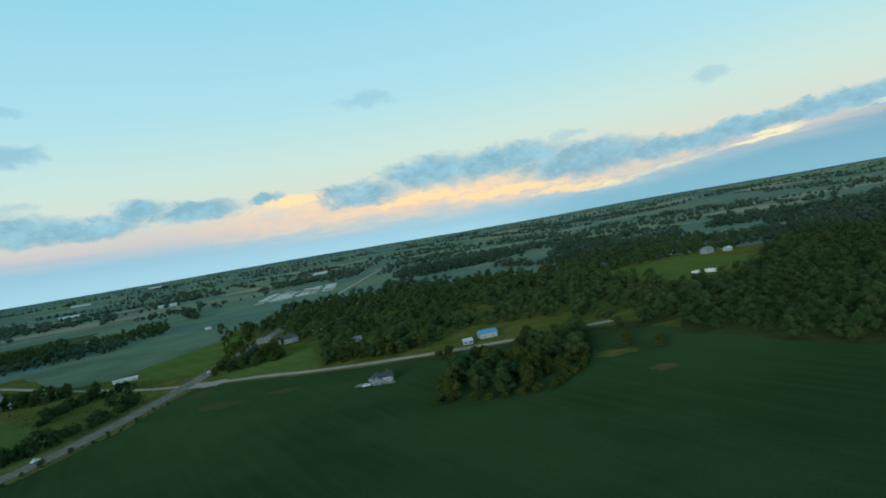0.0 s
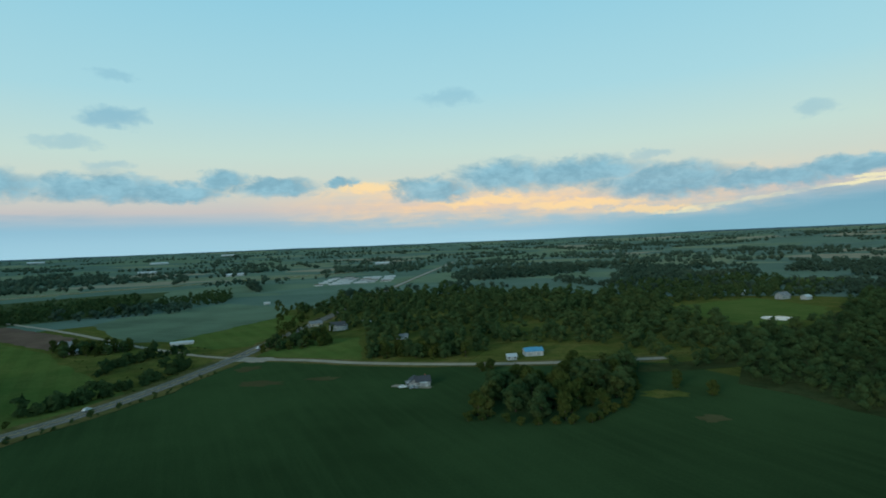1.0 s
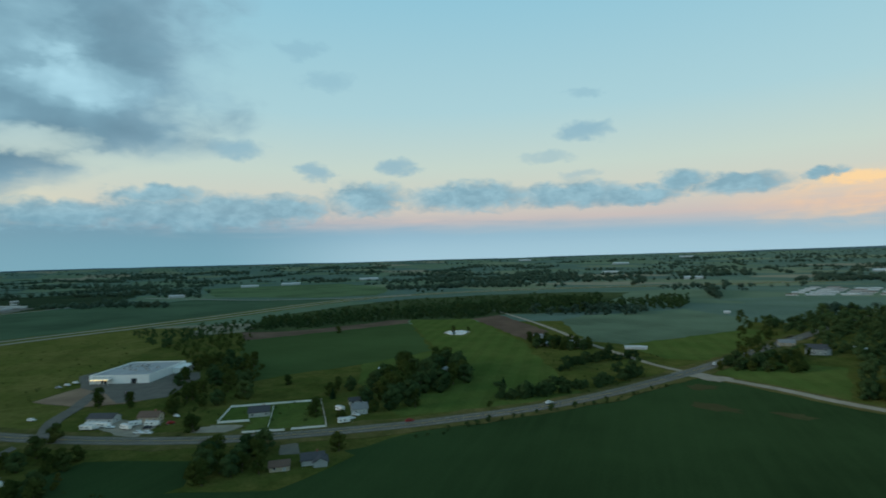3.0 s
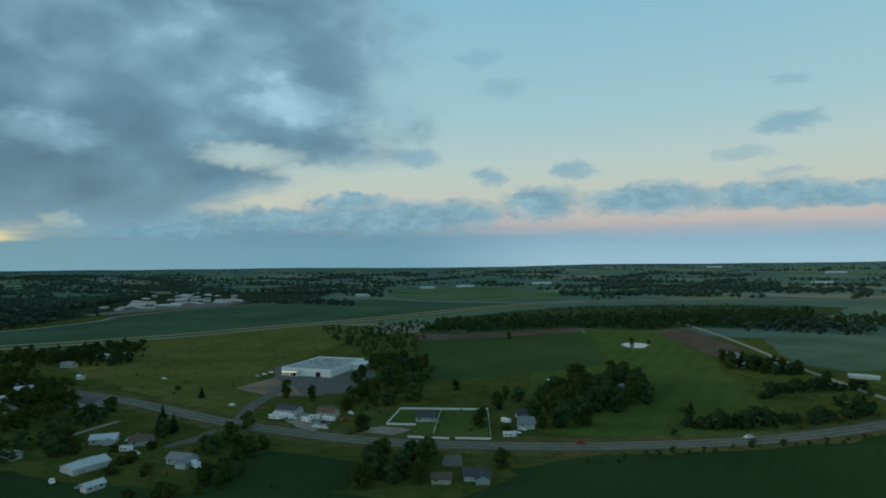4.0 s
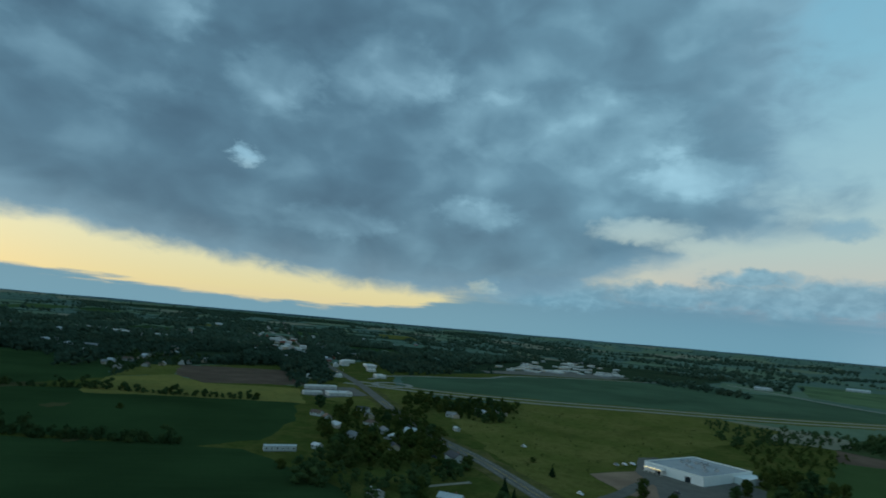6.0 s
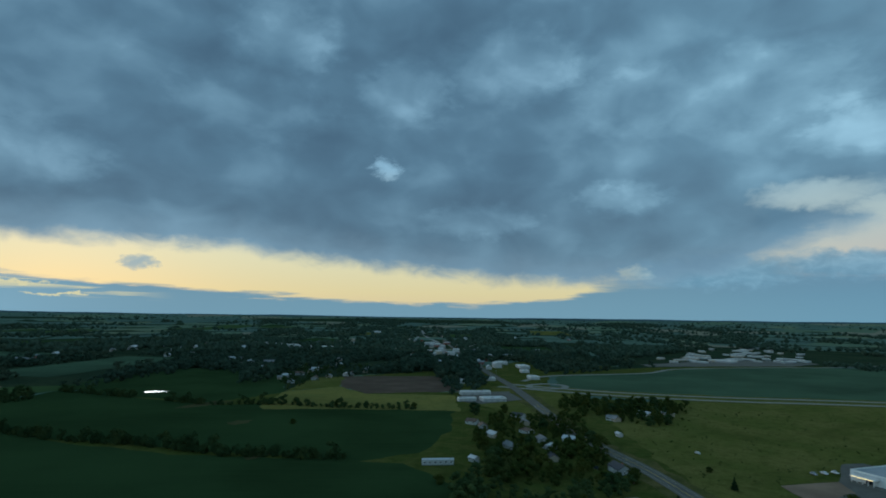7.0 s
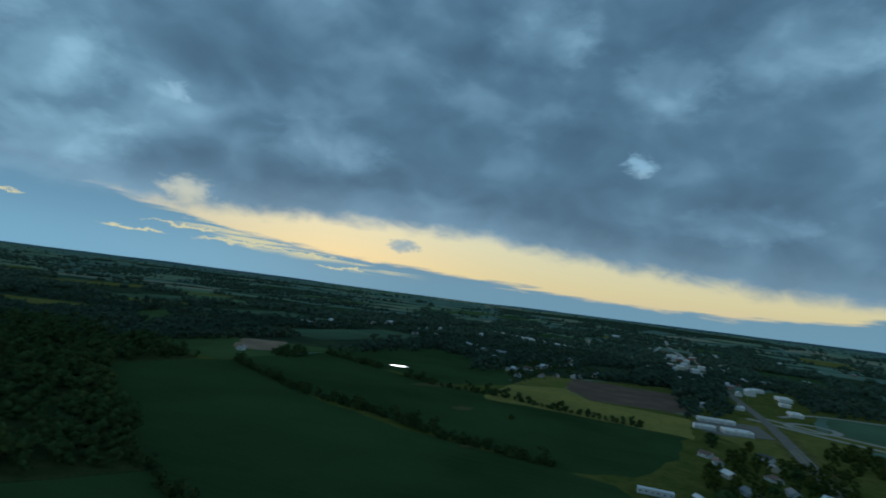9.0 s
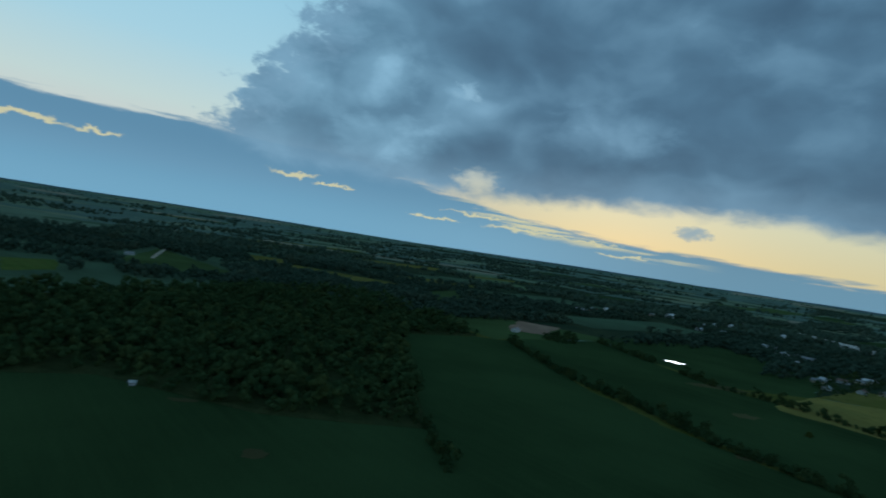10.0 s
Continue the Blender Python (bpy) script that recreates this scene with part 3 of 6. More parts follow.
def plot(name, corners, mat, label, rough=3.0, category="field", step=14.0):
    """A field or yard: a thin slab of ground with a slightly uneven margin."""
    LAYER[0] += 1
    z = 0.02 + 0.004 * LAYER[0]
    rng = random.Random(len(corners) + int(abs(corners[0][0])))
    pts = []
    for a, b in zip(corners, corners[1:] + corners[:1]):
        n = max(1, int(math.hypot(b[0] - a[0], b[1] - a[1]) / step))
        for i in range(n):
            t = i / n
            k = rough if i else rough * 0.4
            pts.append((a[0] + (b[0] - a[0]) * t + rng.uniform(-k, k), a[1] + (b[1] - a[1]) * t + rng.uniform(-k, k)))
    if sum(a[0] * b[1] - b[0] * a[1] for a, b in zip(pts, pts[1:] + pts[:1])) < 0:
        pts.reverse()
    bm = bmesh.new()
    top = [bm.verts.new((x, y, land(x, y) + z)) for x, y in pts]
    low = [bm.verts.new((x, y, land(x, y) - 0.4)) for x, y in pts]
    rim = [bm.edges.new((top[i], top[(i + 1) % len(pts)])) for i in range(len(pts))]
    made = bmesh.ops.triangle_fill(bm, use_beauty=True, edges=rim, normal=(0, 0, 1))
    far = max(math.hypot(*p) for p in pts)
    if far > 2300:
        # wide tracts follow the rise of the land
        for axis in (0, 1):
            lo, hi = min(p[axis] for p in pts), max(p[axis] for p in pts)
            for k in range(1, int((hi - lo) / 220) + 1):
                at, way = [0, 0, 0], [0, 0, 0]
                at[axis], way[axis] = lo + 220 * k, 1
                bmesh.ops.bisect_plane(bm, geom=bm.faces[:] + [e for e in bm.edges if e.link_faces] + [v for v in bm.verts if v.link_faces], plane_co=at, plane_no=way)
        for v in bm.verts:
            if v.link_faces:
                v.co.z = land(v.co.x, v.co.y) + z
    for f in bm.faces:
        f.normal_update()
        if f.normal.z < 0:
            f.normal_flip()
    if far > 2300:
        return tagged(part(name, bm, mat), label, category, "", "structure")
    for i in range(len(pts)):
        j = (i + 1) % len(pts)
        bm.faces.new((top[i], low[i], low[j], top[j]))
    return tagged(part(name, bm, mat), label, category, "", "structure")


def blob(name, x, y, rx, ry, mat, label):
    """A ragged round patch of ground."""
    rng = random.Random(int(x * 7 + y))
    pts = []
    for i in range(15):
        a, q = 2 * math.pi * i / 15, rng.uniform(0.6, 1.15)
        pts.append((x + rx * q * math.cos(a), y + ry * q * math.sin(a)))
    return plot(name, pts, mat, label, 0.8, "bare patch", 6.0)


# ---------- ground ----------
def build_ground():
    bm = bmesh.new()
    radii = [0, 60, 150, 300, 500, 800, 1200, 1700, 2300, 2600, 2900, 3200, 3500, 3800, 4100, 4400, 4650, 4820]
    n = 96
    rings = []
    for r in radii[1:]:
        ring = []
        for i in range(n):
            a = 2 * math.pi * i / n
            k = 1.0
            if r > 4200:
                k = 1.0 + 0.07 * noise.noise((3 * math.cos(a), 3 * math.sin(a), 0.3)) + 0.03 * noise.noise((11 * math.cos(a), 11 * math.sin(a), 0.7))
            x, y = r * math.cos(a), r * math.sin(a)
            ring.append(bm.verts.new((x, y, land(x, y) * k)))
        rings.append(ring)
    c = bm.verts.new((0, 0, 0))
    for i in range(n):
        j = (i + 1) % n
        bm.faces.new((c, rings[0][i], rings[0][j]))
        for a, b in zip(rings, rings[1:]):
            bm.faces.new((a[i], b[i], b[j], a[j]))
    return tagged(part("ground", bm, FARMLAND_HAZED), "patchwork of green farmland tinted for haze, reaching to the horizon", "ground", "", "structure")


build_ground()


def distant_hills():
    """Low hills added on the horizon, with haze put into their blue colour."""
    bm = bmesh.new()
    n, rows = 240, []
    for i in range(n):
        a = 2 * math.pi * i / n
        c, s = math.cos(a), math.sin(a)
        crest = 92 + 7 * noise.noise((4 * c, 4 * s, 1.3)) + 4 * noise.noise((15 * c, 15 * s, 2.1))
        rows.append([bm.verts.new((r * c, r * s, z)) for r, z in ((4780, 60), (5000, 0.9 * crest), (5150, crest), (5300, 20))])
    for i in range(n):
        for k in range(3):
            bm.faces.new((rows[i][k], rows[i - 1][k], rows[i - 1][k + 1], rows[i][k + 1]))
    return tagged(part("distant_hills", bm, HAZE_HILLS), "low hills along the horizon, coloured blue for haze", "backdrop", "", "structure")


distant_hills()

# fields and yards, laid over the ground in thin slabs
plot("grassland", [(760 * math.cos(2 * math.pi * i / 40), 760 * math.sin(2 * math.pi * i / 40)) for i in range(40)], YARD, "rough green grass between the fields", 14.0, "grass", 60.0)
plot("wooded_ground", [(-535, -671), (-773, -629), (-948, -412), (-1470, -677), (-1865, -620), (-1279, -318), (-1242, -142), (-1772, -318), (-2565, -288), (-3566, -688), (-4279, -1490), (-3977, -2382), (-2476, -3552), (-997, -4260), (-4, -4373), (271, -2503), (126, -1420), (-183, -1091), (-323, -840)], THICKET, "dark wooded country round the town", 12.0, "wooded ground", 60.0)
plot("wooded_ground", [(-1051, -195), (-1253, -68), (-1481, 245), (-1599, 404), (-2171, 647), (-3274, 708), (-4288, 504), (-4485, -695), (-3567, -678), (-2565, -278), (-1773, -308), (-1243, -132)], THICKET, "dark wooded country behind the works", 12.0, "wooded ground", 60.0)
# open fields inside the wooded country
rnf = random.Random(23)
FAR_FIELDS = []
layers, LAYER[0] = LAYER[0], 60
for k in range(40):
    a, r = radians(rnf.uniform(102, 196)), 900 + 2700 * rnf.random() ** 0.9
    x, y, w, d = -math.sin(a) * r, math.cos(a) * r, rnf.uniform(80, 240), rnf.uniform(40, 100)
    c, s = math.cos(radians(24)), math.sin(radians(24))
    if r < 1300 and x < -800 and y > -620:
        continue
    edge = [(x + u * w * c - v * d * s, y + u * w * s + v * d * c) for u, v in ((-1, -1), (1, -1), (1.1, 0.8), (-0.9, 1))]
    FAR_FIELDS.append(edge)
    plot("pasture", edge, (CROP_C, MEADOW, CROP_D, CROP)[k % 4], ("green hay field", "dry meadow", "blue-green crop field", "dark crop field")[k % 4] + " among the wooded country", 6.0, "field", 60.0)
LAYER[0] = layers
plot("grassland", [(-738, -239), (-821, -454), (-964, -393), (-1250, -333), (-1233, -142), (-982, -209), (-852, -168), (-761, -152)], YARD, "rough grass round the shops", 5.0, "grass", 40.0)
plot("crop_field", [(-314, -568), (-497, -653), (-540, -674), (-333, -845), (-252, -745)], CROP_C, "green field behind the clay yard", 5.0, "field", 40.0)
plot("grassland", [(-958, -217), (-1052, -202), (-1263, -73), (-1402, 76), (-1491, 240), (-1461, 231), (-1382, 119), (-1243, -28), (-1116, -74), (-977, -198)], YARD, "grass margin along the works road", 3.0, "grass", 30.0)
plot("town_gardens", [(-607, -420), (-845, -628), (-969, -589), (-959, -393), (-820, -464), (-664, -437)], THICKET, "gardens at the edge of the town, shade put into their dark ground", 5.0, "gardens", 30.0)
plot("crop_field", [(-762, -751), (-845, -623), (-610, -419), (-506, -435), (-499, -598), (-504, -672), (-583, -720)], CROP, "dark green field behind the pond")
plot("grassland", [(723, -252), (232, -402), (173, -476), (-153, -855), (-252, -755), (-323, -845), (-183, -1091), (126, -1420), (268, -2100), (856, -1838), (1491, -897)], CROP_D, "dark green fields behind the southern wood", 10.0, "field", 50.0)
plot("crop_field", [(-174, 391), (-123, 376), (-84, 362), (-21, 349), (34, 345), (103, 342), (141, 282), (175, 220), (294, 121), (327, -58), (253, -236), (81, -323), (-15, -308), (-60, -286), (-167, -263), (-240, -246), (-337, -288), (-380, -173), (-392, -137), (-338, -49), (-258, 27), (-234, 80), (-220, 189), (-190, 282)], CROP, "dark green soybean field beside the road")
plot("crop_field", [(-382, -165), (-421, -142), (-513, -160), (-599, -199), (-549, -287), (-544, -364), (-499, -421), (-497, -502), (-501, -652), (-339, -579), (-327, -411), (-350, -297)], CROP, "dark green soybean field between two hedgerows")
plot("crop_field", [(-161, -246), (-240, -234), (-339, -284), (-327, -383), (-333, -566), (-291, -568), (-199, -529), (-178, -384)], CROP, "dark green soybean field at the edge of a wood")
plot("meadow", [(-639, -58), (-770, -30), (-796, 11), (-832, 135), (-862, 245), (-800, 300), (-720, 260), (-631, 191), (-538, 127), (-451, 69), (-405, 84), (-359, 62), (-414, 30), (-543, -23)], MEADOW, "rough olive meadow behind the store")
plot("yard", [(-345, 65), (-405, 85), (-466, 102), (-534, 132), (-631, 196), (-690, 299), (-615, 283), (-400, 177), (-339, 172), (-268, 190), (-247, 223), (-230, 213), (-248, 170), (-266, 141), (-299, 104)], YARD, "rough grass yards along the road")
plot("lawn", [(-337, 234), (-396, 282), (-393, 360), (-597, 500), (-636, 533), (-576, 587), (-366, 448), (-324, 407), (-241, 341), (-198, 292), (-226, 241), (-248, 199)], LAWN, "bright mown grass strip with a pond", 2.0)
plot("crop_field", [(-615, 281), (-597, 497), (-397, 357), (-392, 280), (-402, 177)], CROP_C, "green hay field beside the mown strip")
plot("ploughed_field", [(-698, 315), (-648, 535), (-591, 493), (-617, 281)], SOIL, "brown ploughed strip before the trees", 4.0)
plot("ploughed_field", [(-572, 587), (-562, 637), (-393, 525), (-371, 458)], SOIL, "dark brown ploughed field beside the lane", 2.0)
plot("crop_field", [(-448, 624), (-454, 694), (-383, 836), (-256, 746), (-237, 629), (-278, 486), (-320, 485)], CROP_B, "blue-green soybean field behind the lane")
plot("meadow", [(-281, 482), (-239, 624), (-226, 719), (-190, 544), (-192, 450), (-227, 435)], LAWN, "yellow-green meadow strip by the crossroads")
plot("lawn", [(-171, 406), (-177, 467), (-111, 476), (-87, 376), (-122, 386)], LAWN, "mown lawn beside the side road")
plot("yard", [(-194, 292), (-324, 407), (-369, 456), (-295, 484), (-198, 426), (-188, 368)], YARD, "rough grass between the hedge and the road")
plot("crop_field", [(-840, -153), (-977, -195), (-1116, -69), (-1243, -24), (-1382, 125), (-1461, 235), (-1492, 404), (-1315, 502), (-1219, 585), (-1134, 627), (-1064, 639), (-905, 319), (-866, 153), (-830, 62)], CROP_D, "wide dark green field beyond the freeway")
plot("meadow", [(-621, -427), (-690, -398), (-800, -466), (-760, -496)], MEADOW, "rough olive grass behind the stubble", 3.0)
plot("ploughed_field", [(-650, -337), (-692, -400), (-800, -468), (-880, -348), (-728, -250)], SOIL, "brown ploughed plot beside the town", 4.0)
plot("stubble_field", [(-506, -358), (-545, -388), (-621, -427), (-692, -400), (-652, -336), (-696, -240), (-592, -188), (-563, -254), (-535, -310)], STRAW, "yellow stubble field behind the bushes", 3.0)
plot("lawn", [(197, 616), (305, 668), (329, 568), (282, 499), (220, 461), (194, 521)], LAWN, "grass paddock round a pond")
plot("lawn", [(477, 939), (557, 907), (488, 775), (411, 776)], LAWN, "grass paddock between woods")
plot("pasture", [(-1540, 620), (-2300, 870), (-2420, 1150), (-1980, 1290), (-1480, 1140), (-1290, 1000), (-1150, 860), (-1220, 735)], HAY_PALE, "broad green pasture beyond the freeway")
plot("crop_field", [(-960, 385), (-1020, 520), (-1085, 690), (-1102, 760), (-1190, 682), (-1300, 602), (-1490, 550), (-1420, 430), (-1171, 440)], CROP_D, "blue-green field between the carriageways")
plot("yard", [(-238, 71), (-258, 27), (-328, -45), (-416, -112), (-514, -150), (-617, -126), (-555, -54), (-416, 22), (-348, 55), (-298, 101), (-253, 151), (-216, 148), (-206, 107)], YARD, "grass yards among village houses")
plot("crop_field", [(-229, 47), (-252, 30), (-286, 45), (-294, 65), (-260, 99), (-235, 85)], CROP, "small dark green field beside the road", 2.0)
plot("meadow", [(-636, -186), (-800, -232), (-792, -102), (-649, -78), (-555, -84)], MEADOW, "grass between the village and the freeway")
for x, y, rx, ry, mat, say in [(86, 234, 7, 5, THIN, "bare earth patch in the soybeans"), (-84, -190, 7, 5, THIN, "pale thin patch in the soybeans"), (-44, -253, 8, 4, THIN, "pale thin patch in the soybeans"), (-502, -426, 34, 12, THIN, "dry thin patch in the soybeans"), (-443, -325, 14, 8, THIN, "dry thin patch in the soybeans"), (-136, 318, 16, 8, THIN, "dry thin patch in the soybeans"), (-101, 326, 10, 5, THIN, "bare earth patch in the soybeans"), (-159, 360, 9, 9, THIN, "dry thin corner of the soybeans"), (80, 273, 12, 8, YARD, "grassy patch round two trees"), (-367, -228, 16, 5, THIN, "dry grass beside the hedge")]:
    blob("bare_patch", x, y, rx, ry, mat, say)
plot("clay_yard", [(-412, -649), (-366, -657), (-424, -770), (-479, -743)], CLAY, "bare clay yard beside a copse", 4.0)

STRIPS = [([(-66, -1310), (-252, -1200), (-328, -1130), (-279, -974), (-183, -1018), (-80, -1130)], MEADOW, "dry olive pasture between the southern woods"),
          ([(-307, -1023), (-440, -1200), (-390, -964), (-322, -878)], CROP_C, "green pasture between the southern woods"),
          ([(-690, -2250), (-850, -2350), (-820, -1680), (-711, -1473), (-661, -1876)], HAY_PALE, "long pale hay field in the wooded country"),
          ([(47, -1474), (-60, -1433), (-60, -1200), (17, -1232)], MEADOW, "rough grass on the southern slope"),
          ([(-480, -2500), (-560, -2480), (-409, -2030), (-345, -2242)], CROP_D, "small green field in the southern woods"),
          ([(-1080, -2250), (-1260, -2270), (-1120, -2059), (-1011, -2102)], HAY_PALE, "pale clearing in the southern woods")]
for edge, mat, say in STRIPS:
    plot("pasture", edge, mat, say, 6.0, "field", 40.0)

plot("pasture", [(150, -860), (181, -944), (194, -1244), (15, -944), (29, -839)], CROP_C, "green pasture behind the dark wood", 4.0)
plot("lawn", [(262, -753), (218, -800), (179, -697), (211, -640)], LAWN, "yellow-green grass strip beside the southern lane", 3.0)
plot("crop_field", [(383, -1019), (482, -1864), (900, -2300), (1000, -1500)], CROP_B, "pale blue-green field on the southern rise", 6.0, "field", 60.0)

# ---------- roads ----------
HIGHWAY = smooth_line([(-3355, -1571), (-1969, -850), (-1077, -364), (-807, -207), (-552, -72), (-446, 0), (-353, 56), (-289, 109), (-251, 161), (-223, 213), (-198, 282), (-186, 368), (-181, 455), (-171, 744), (-158, 1166), (-94, 2547)])
SIDE_ROAD = smooth_line([(-184, 395), (-124, 381), (-87, 367), (-25, 355), (24, 351), (69, 352), (106, 355)])
LANE = smooth_line([(-184, 397), (-215, 410), (-269, 445), (-315, 477), (-425, 561), (-535, 636), (-618, 688)])
FREEWAY = smooth_line([(-818, -224), (-806, -93), (-822, 30), (-862, 153), (-892, 260), (-935, 380), (-1002, 530), (-1062, 690), (-1078, 840), (-1056, 960), (-1000, 1085), (-920, 1215), (-810, 1330), (-690, 1440), (-376, 1774)])
SLIP = smooth_line([(-1726, 500), (-1500, 562), (-1300, 618), (-1194, 698), (-1105, 778), (-1068, 900)])
SOUTH_LANE = smooth_line([(150, -1000), (175, -1180), (196, -1400), (276, -2209)])
DRIVE = smooth_line([(-351, 60), (-382, 69), (-408, 84), (-427, 93), (-449, 105)], 4.0)
BESIDE = (HIGHWAY[:, 0] > -760) & (HIGHWAY[:, 1] < 640)
for stretch, wide in ((HIGHWAY[BESIDE], 26), (HIGHWAY[HIGHWAY[:, 1] > 600], 15), (HIGHWAY[HIGHWAY[:, 0] < -740], 16)):
    tagged(ribbon("road_verge", stretch, wide, 0.27, VERGE, edge=1.5, thick=0.4), "grass verge along the two-lane highway", "verge", "", "structure")
tagged(ribbon("highway", HIGHWAY[HIGHWAY[:, 1] < 660], 11.5, 0.36, ASPHALT, thick=0.3), "worn grey two-lane asphalt highway with pale shoulders", "road", "", "structure")
tagged(ribbon("highway", HIGHWAY[HIGHWAY[:, 1] > 640], 10.0, 0.34, CONCRETE, thick=0.3), "pale straight stretch of the highway between far fields", "road", "", "structure")
NEAR_ROAD = HIGHWAY[(np.abs(HIGHWAY[:, 0] + 350) < 320) & (HIGHWAY[:, 1] < 620)]
tagged(ribbon("yellow_line", NEAR_ROAD, 0.30, 0.375, YELLOW_LINE, 0.0, thick=0.01), "yellow centre line on the highway", "road marking", "", "structure")
for k in (-3.6, 3.6):
    tagged(ribbon("edge_line", NEAR_ROAD, 0.15, 0.375, WHITE_LINE, k, thick=0.01), "white edge line on the highway", "road marking", "", "structure")
    tagged(ribbon("shoulder", NEAR_ROAD, 1.8, 0.370, SHOULDER, k * 1.34, thick=0.02, edge=0.15), "pale gravel shoulder of the highway", "road", "", "structure")
tagged(ribbon("road_verge", SIDE_ROAD, 15, 0.265, VERGE, edge=1.0, thick=0.4), "grass verge along the side road", "verge", "", "structure")
tagged(ribbon("side_road", SIDE_ROAD, 7.0, 0.33, GRAVEL, thick=0.3), "pale grey side road past the farmhouse", "road", "", "structure")
tagged(ribbon("junction", smooth_line([(-190, 395), (-171, 391), (-155, 388)], 4.0), 15, 0.345, GRAVEL, thick=0.3, edge=0.8), "worn pale apron of the road junction", "road", "", "structure")
tagged(ribbon("lane", LANE, 5.0, 0.31, GRAVEL, thick=0.3, edge=0.3), "pale gravel lane beside the ploughed field", "road", "", "structure")
tagged(ribbon("freeway_verge", FREEWAY, 62, 0.26, MEADOW, edge=3.0, thick=0.4), "dry grass verge and median of the freeway", "verge", "", "structure")
for k in (-16, 16):
    tagged(ribbon("freeway", FREEWAY, 10.0, 0.34, CONCRETE, k, thick=0.3), "pale concrete freeway carriageway", "road", "", "structure")
tagged(ribbon("slip_road", SLIP, 11, 0.35, CONCRETE, thick=0.3), "pale road joining the freeway", "road", "", "structure")
WORKS_ROAD = smooth_line([(-881, -218), (-982, -202), (-1116, -79), (-1245, -32), (-1384, 117), (-1466, 233), (-1579, 334)])
tagged(ribbon("works_road", WORKS_ROAD, 8, 0.33, CONCRETE, thick=0.3), "pale road round the field to the works", "road", "", "structure")
tagged(ribbon("lane", SOUTH_LANE, 7, 0.33, GRAVEL, thick=0.3, edge=0.4), "pale gravel lane through the southern fields", "road", "", "structure")
RING = np.array([(-838 + 30 * math.cos(2 * math.pi * i / 40), -170 + 24 * math.sin(2 * math.pi * i / 40)) for i in range(41)])
tagged(ribbon("roundabout", RING, 9, 0.38, CONCRETE, thick=0.3), "pale ring of the roundabout before the town", "road", "", "structure")
tagged(ribbon("driveway", DRIVE, 8.0, 0.30, ASPHALT, thick=0.3), "asphalt drive to the store", "road", "", "structure")

# ---------- trees ----------
def ico(sub):
    bm = bmesh.new()
    bmesh.ops.create_icosphere(bm, subdivisions=sub, radius=1.0)
    v = np.array([x.co for x in bm.verts])
    f = np.array([[x.index for x in q.verts] for q in bm.faces])
    bm.free()
    return v, f


ICO1 = ico(1)
OCTA = (np.array([(1, 0, 0), (-1, 0, 0), (0, 1, 0), (0, -1, 0), (0, 0, 1), (0, 0, -1)], float), np.array([(0, 2, 4), (2, 1, 4), (1, 3, 4), (3, 0, 4), (2, 0, 5), (1, 2, 5), (3, 1, 5), (0, 3, 5)]))


def leaf_cloud(rng, centres, radii, leaves, size, core=ICO1, core_scale=0.76):
    """Leaf blades round the lobes of a crown, over dark inner masses. Triangles and vertices."""
    vs, ts, n = [], [], 0
    for c, r in zip(centres, radii):
        cv, cf = core
        bumpy = 1 + 0.25 * rng.normal(size=(len(cv), 1)).clip(-1.2, 1.2)
        vs.append(c + cv * r * core_scale * bumpy)
        ts.append(cf + n)
        n += len(cv)
        k = max(4, int(leaves))
        d = rng.normal(size=(k, 3))
        d /= np.linalg.norm(d, axis=1)[:, None]
        d[:, 2] = np.abs(d[:, 2]) * 1.1 - 0.35
        p = c + d * r * rng.uniform(0.62, 1.18, (k, 1))
        u = rng.normal(size=(k, 3))
        u -= (u * d).sum(1)[:, None] * d * 0.6
        u /= np.linalg.norm(u, axis=1)[:, None]
        w = np.cross(u, d + 0.5 * rng.normal(size=(k, 3)))
        w /= np.linalg.norm(w, axis=1)[:, None] + 1e-9
        s = size * rng.uniform(0.6, 1.4, (k, 1))
        quad = np.stack([p - u * s, p + w * s * 0.6, p + u * s, p - w * s * 0.6], 1).reshape(-1, 3)
        q = n + 4 * np.arange(k)[:, None]
        vs.append(quad)
        ts.append(np.concatenate([q + [0, 1, 2], q + [0, 2, 3]]))
        n += 4 * k
    return np.concatenate(vs), np.concatenate(ts)


def crown_shape(rng, height, width, lobes, leaves, size, core=ICO1, conifer=False, core_scale=0.76):
    cs, rs = [], []
    if conifer:
        for i in range(lobes):
            t = i / (lobes - 1)
            r = width * 0.5 * (1 - t) + 0.25
            for a in range(3 if t < 0.75 else 1):
                q = 2 * math.pi * (a / 3 + 0.17 * i)
                off = r * 0.45 if t < 0.75 else 0
                cs.append((off * math.cos(q), off * math.sin(q), height * (0.12 + 0.84 * t)))
                rs.append((r * 0.75, r * 0.75, height / lobes * 0.8))
    else:
        for i in range(lobes):
            a = rng.uniform(0, 2 * math.pi)
            t = (i + 0.5) / lobes
            h = height * (0.13 + 0.73 * t)
            spread = width * 0.5 * math.sin(math.pi * (0.22 + 0.66 * t)) * rng.uniform(0.35, 0.72)
            r = width * rng.uniform(0.19, 0.28)
            cs.append((spread * math.cos(a), spread * math.sin(a), h))
            rs.append((r, r, r * rng.uniform(0.7, 0.95)))
    return leaf_cloud(rng, np.array(cs), np.array(rs), leaves, size, core, core_scale)


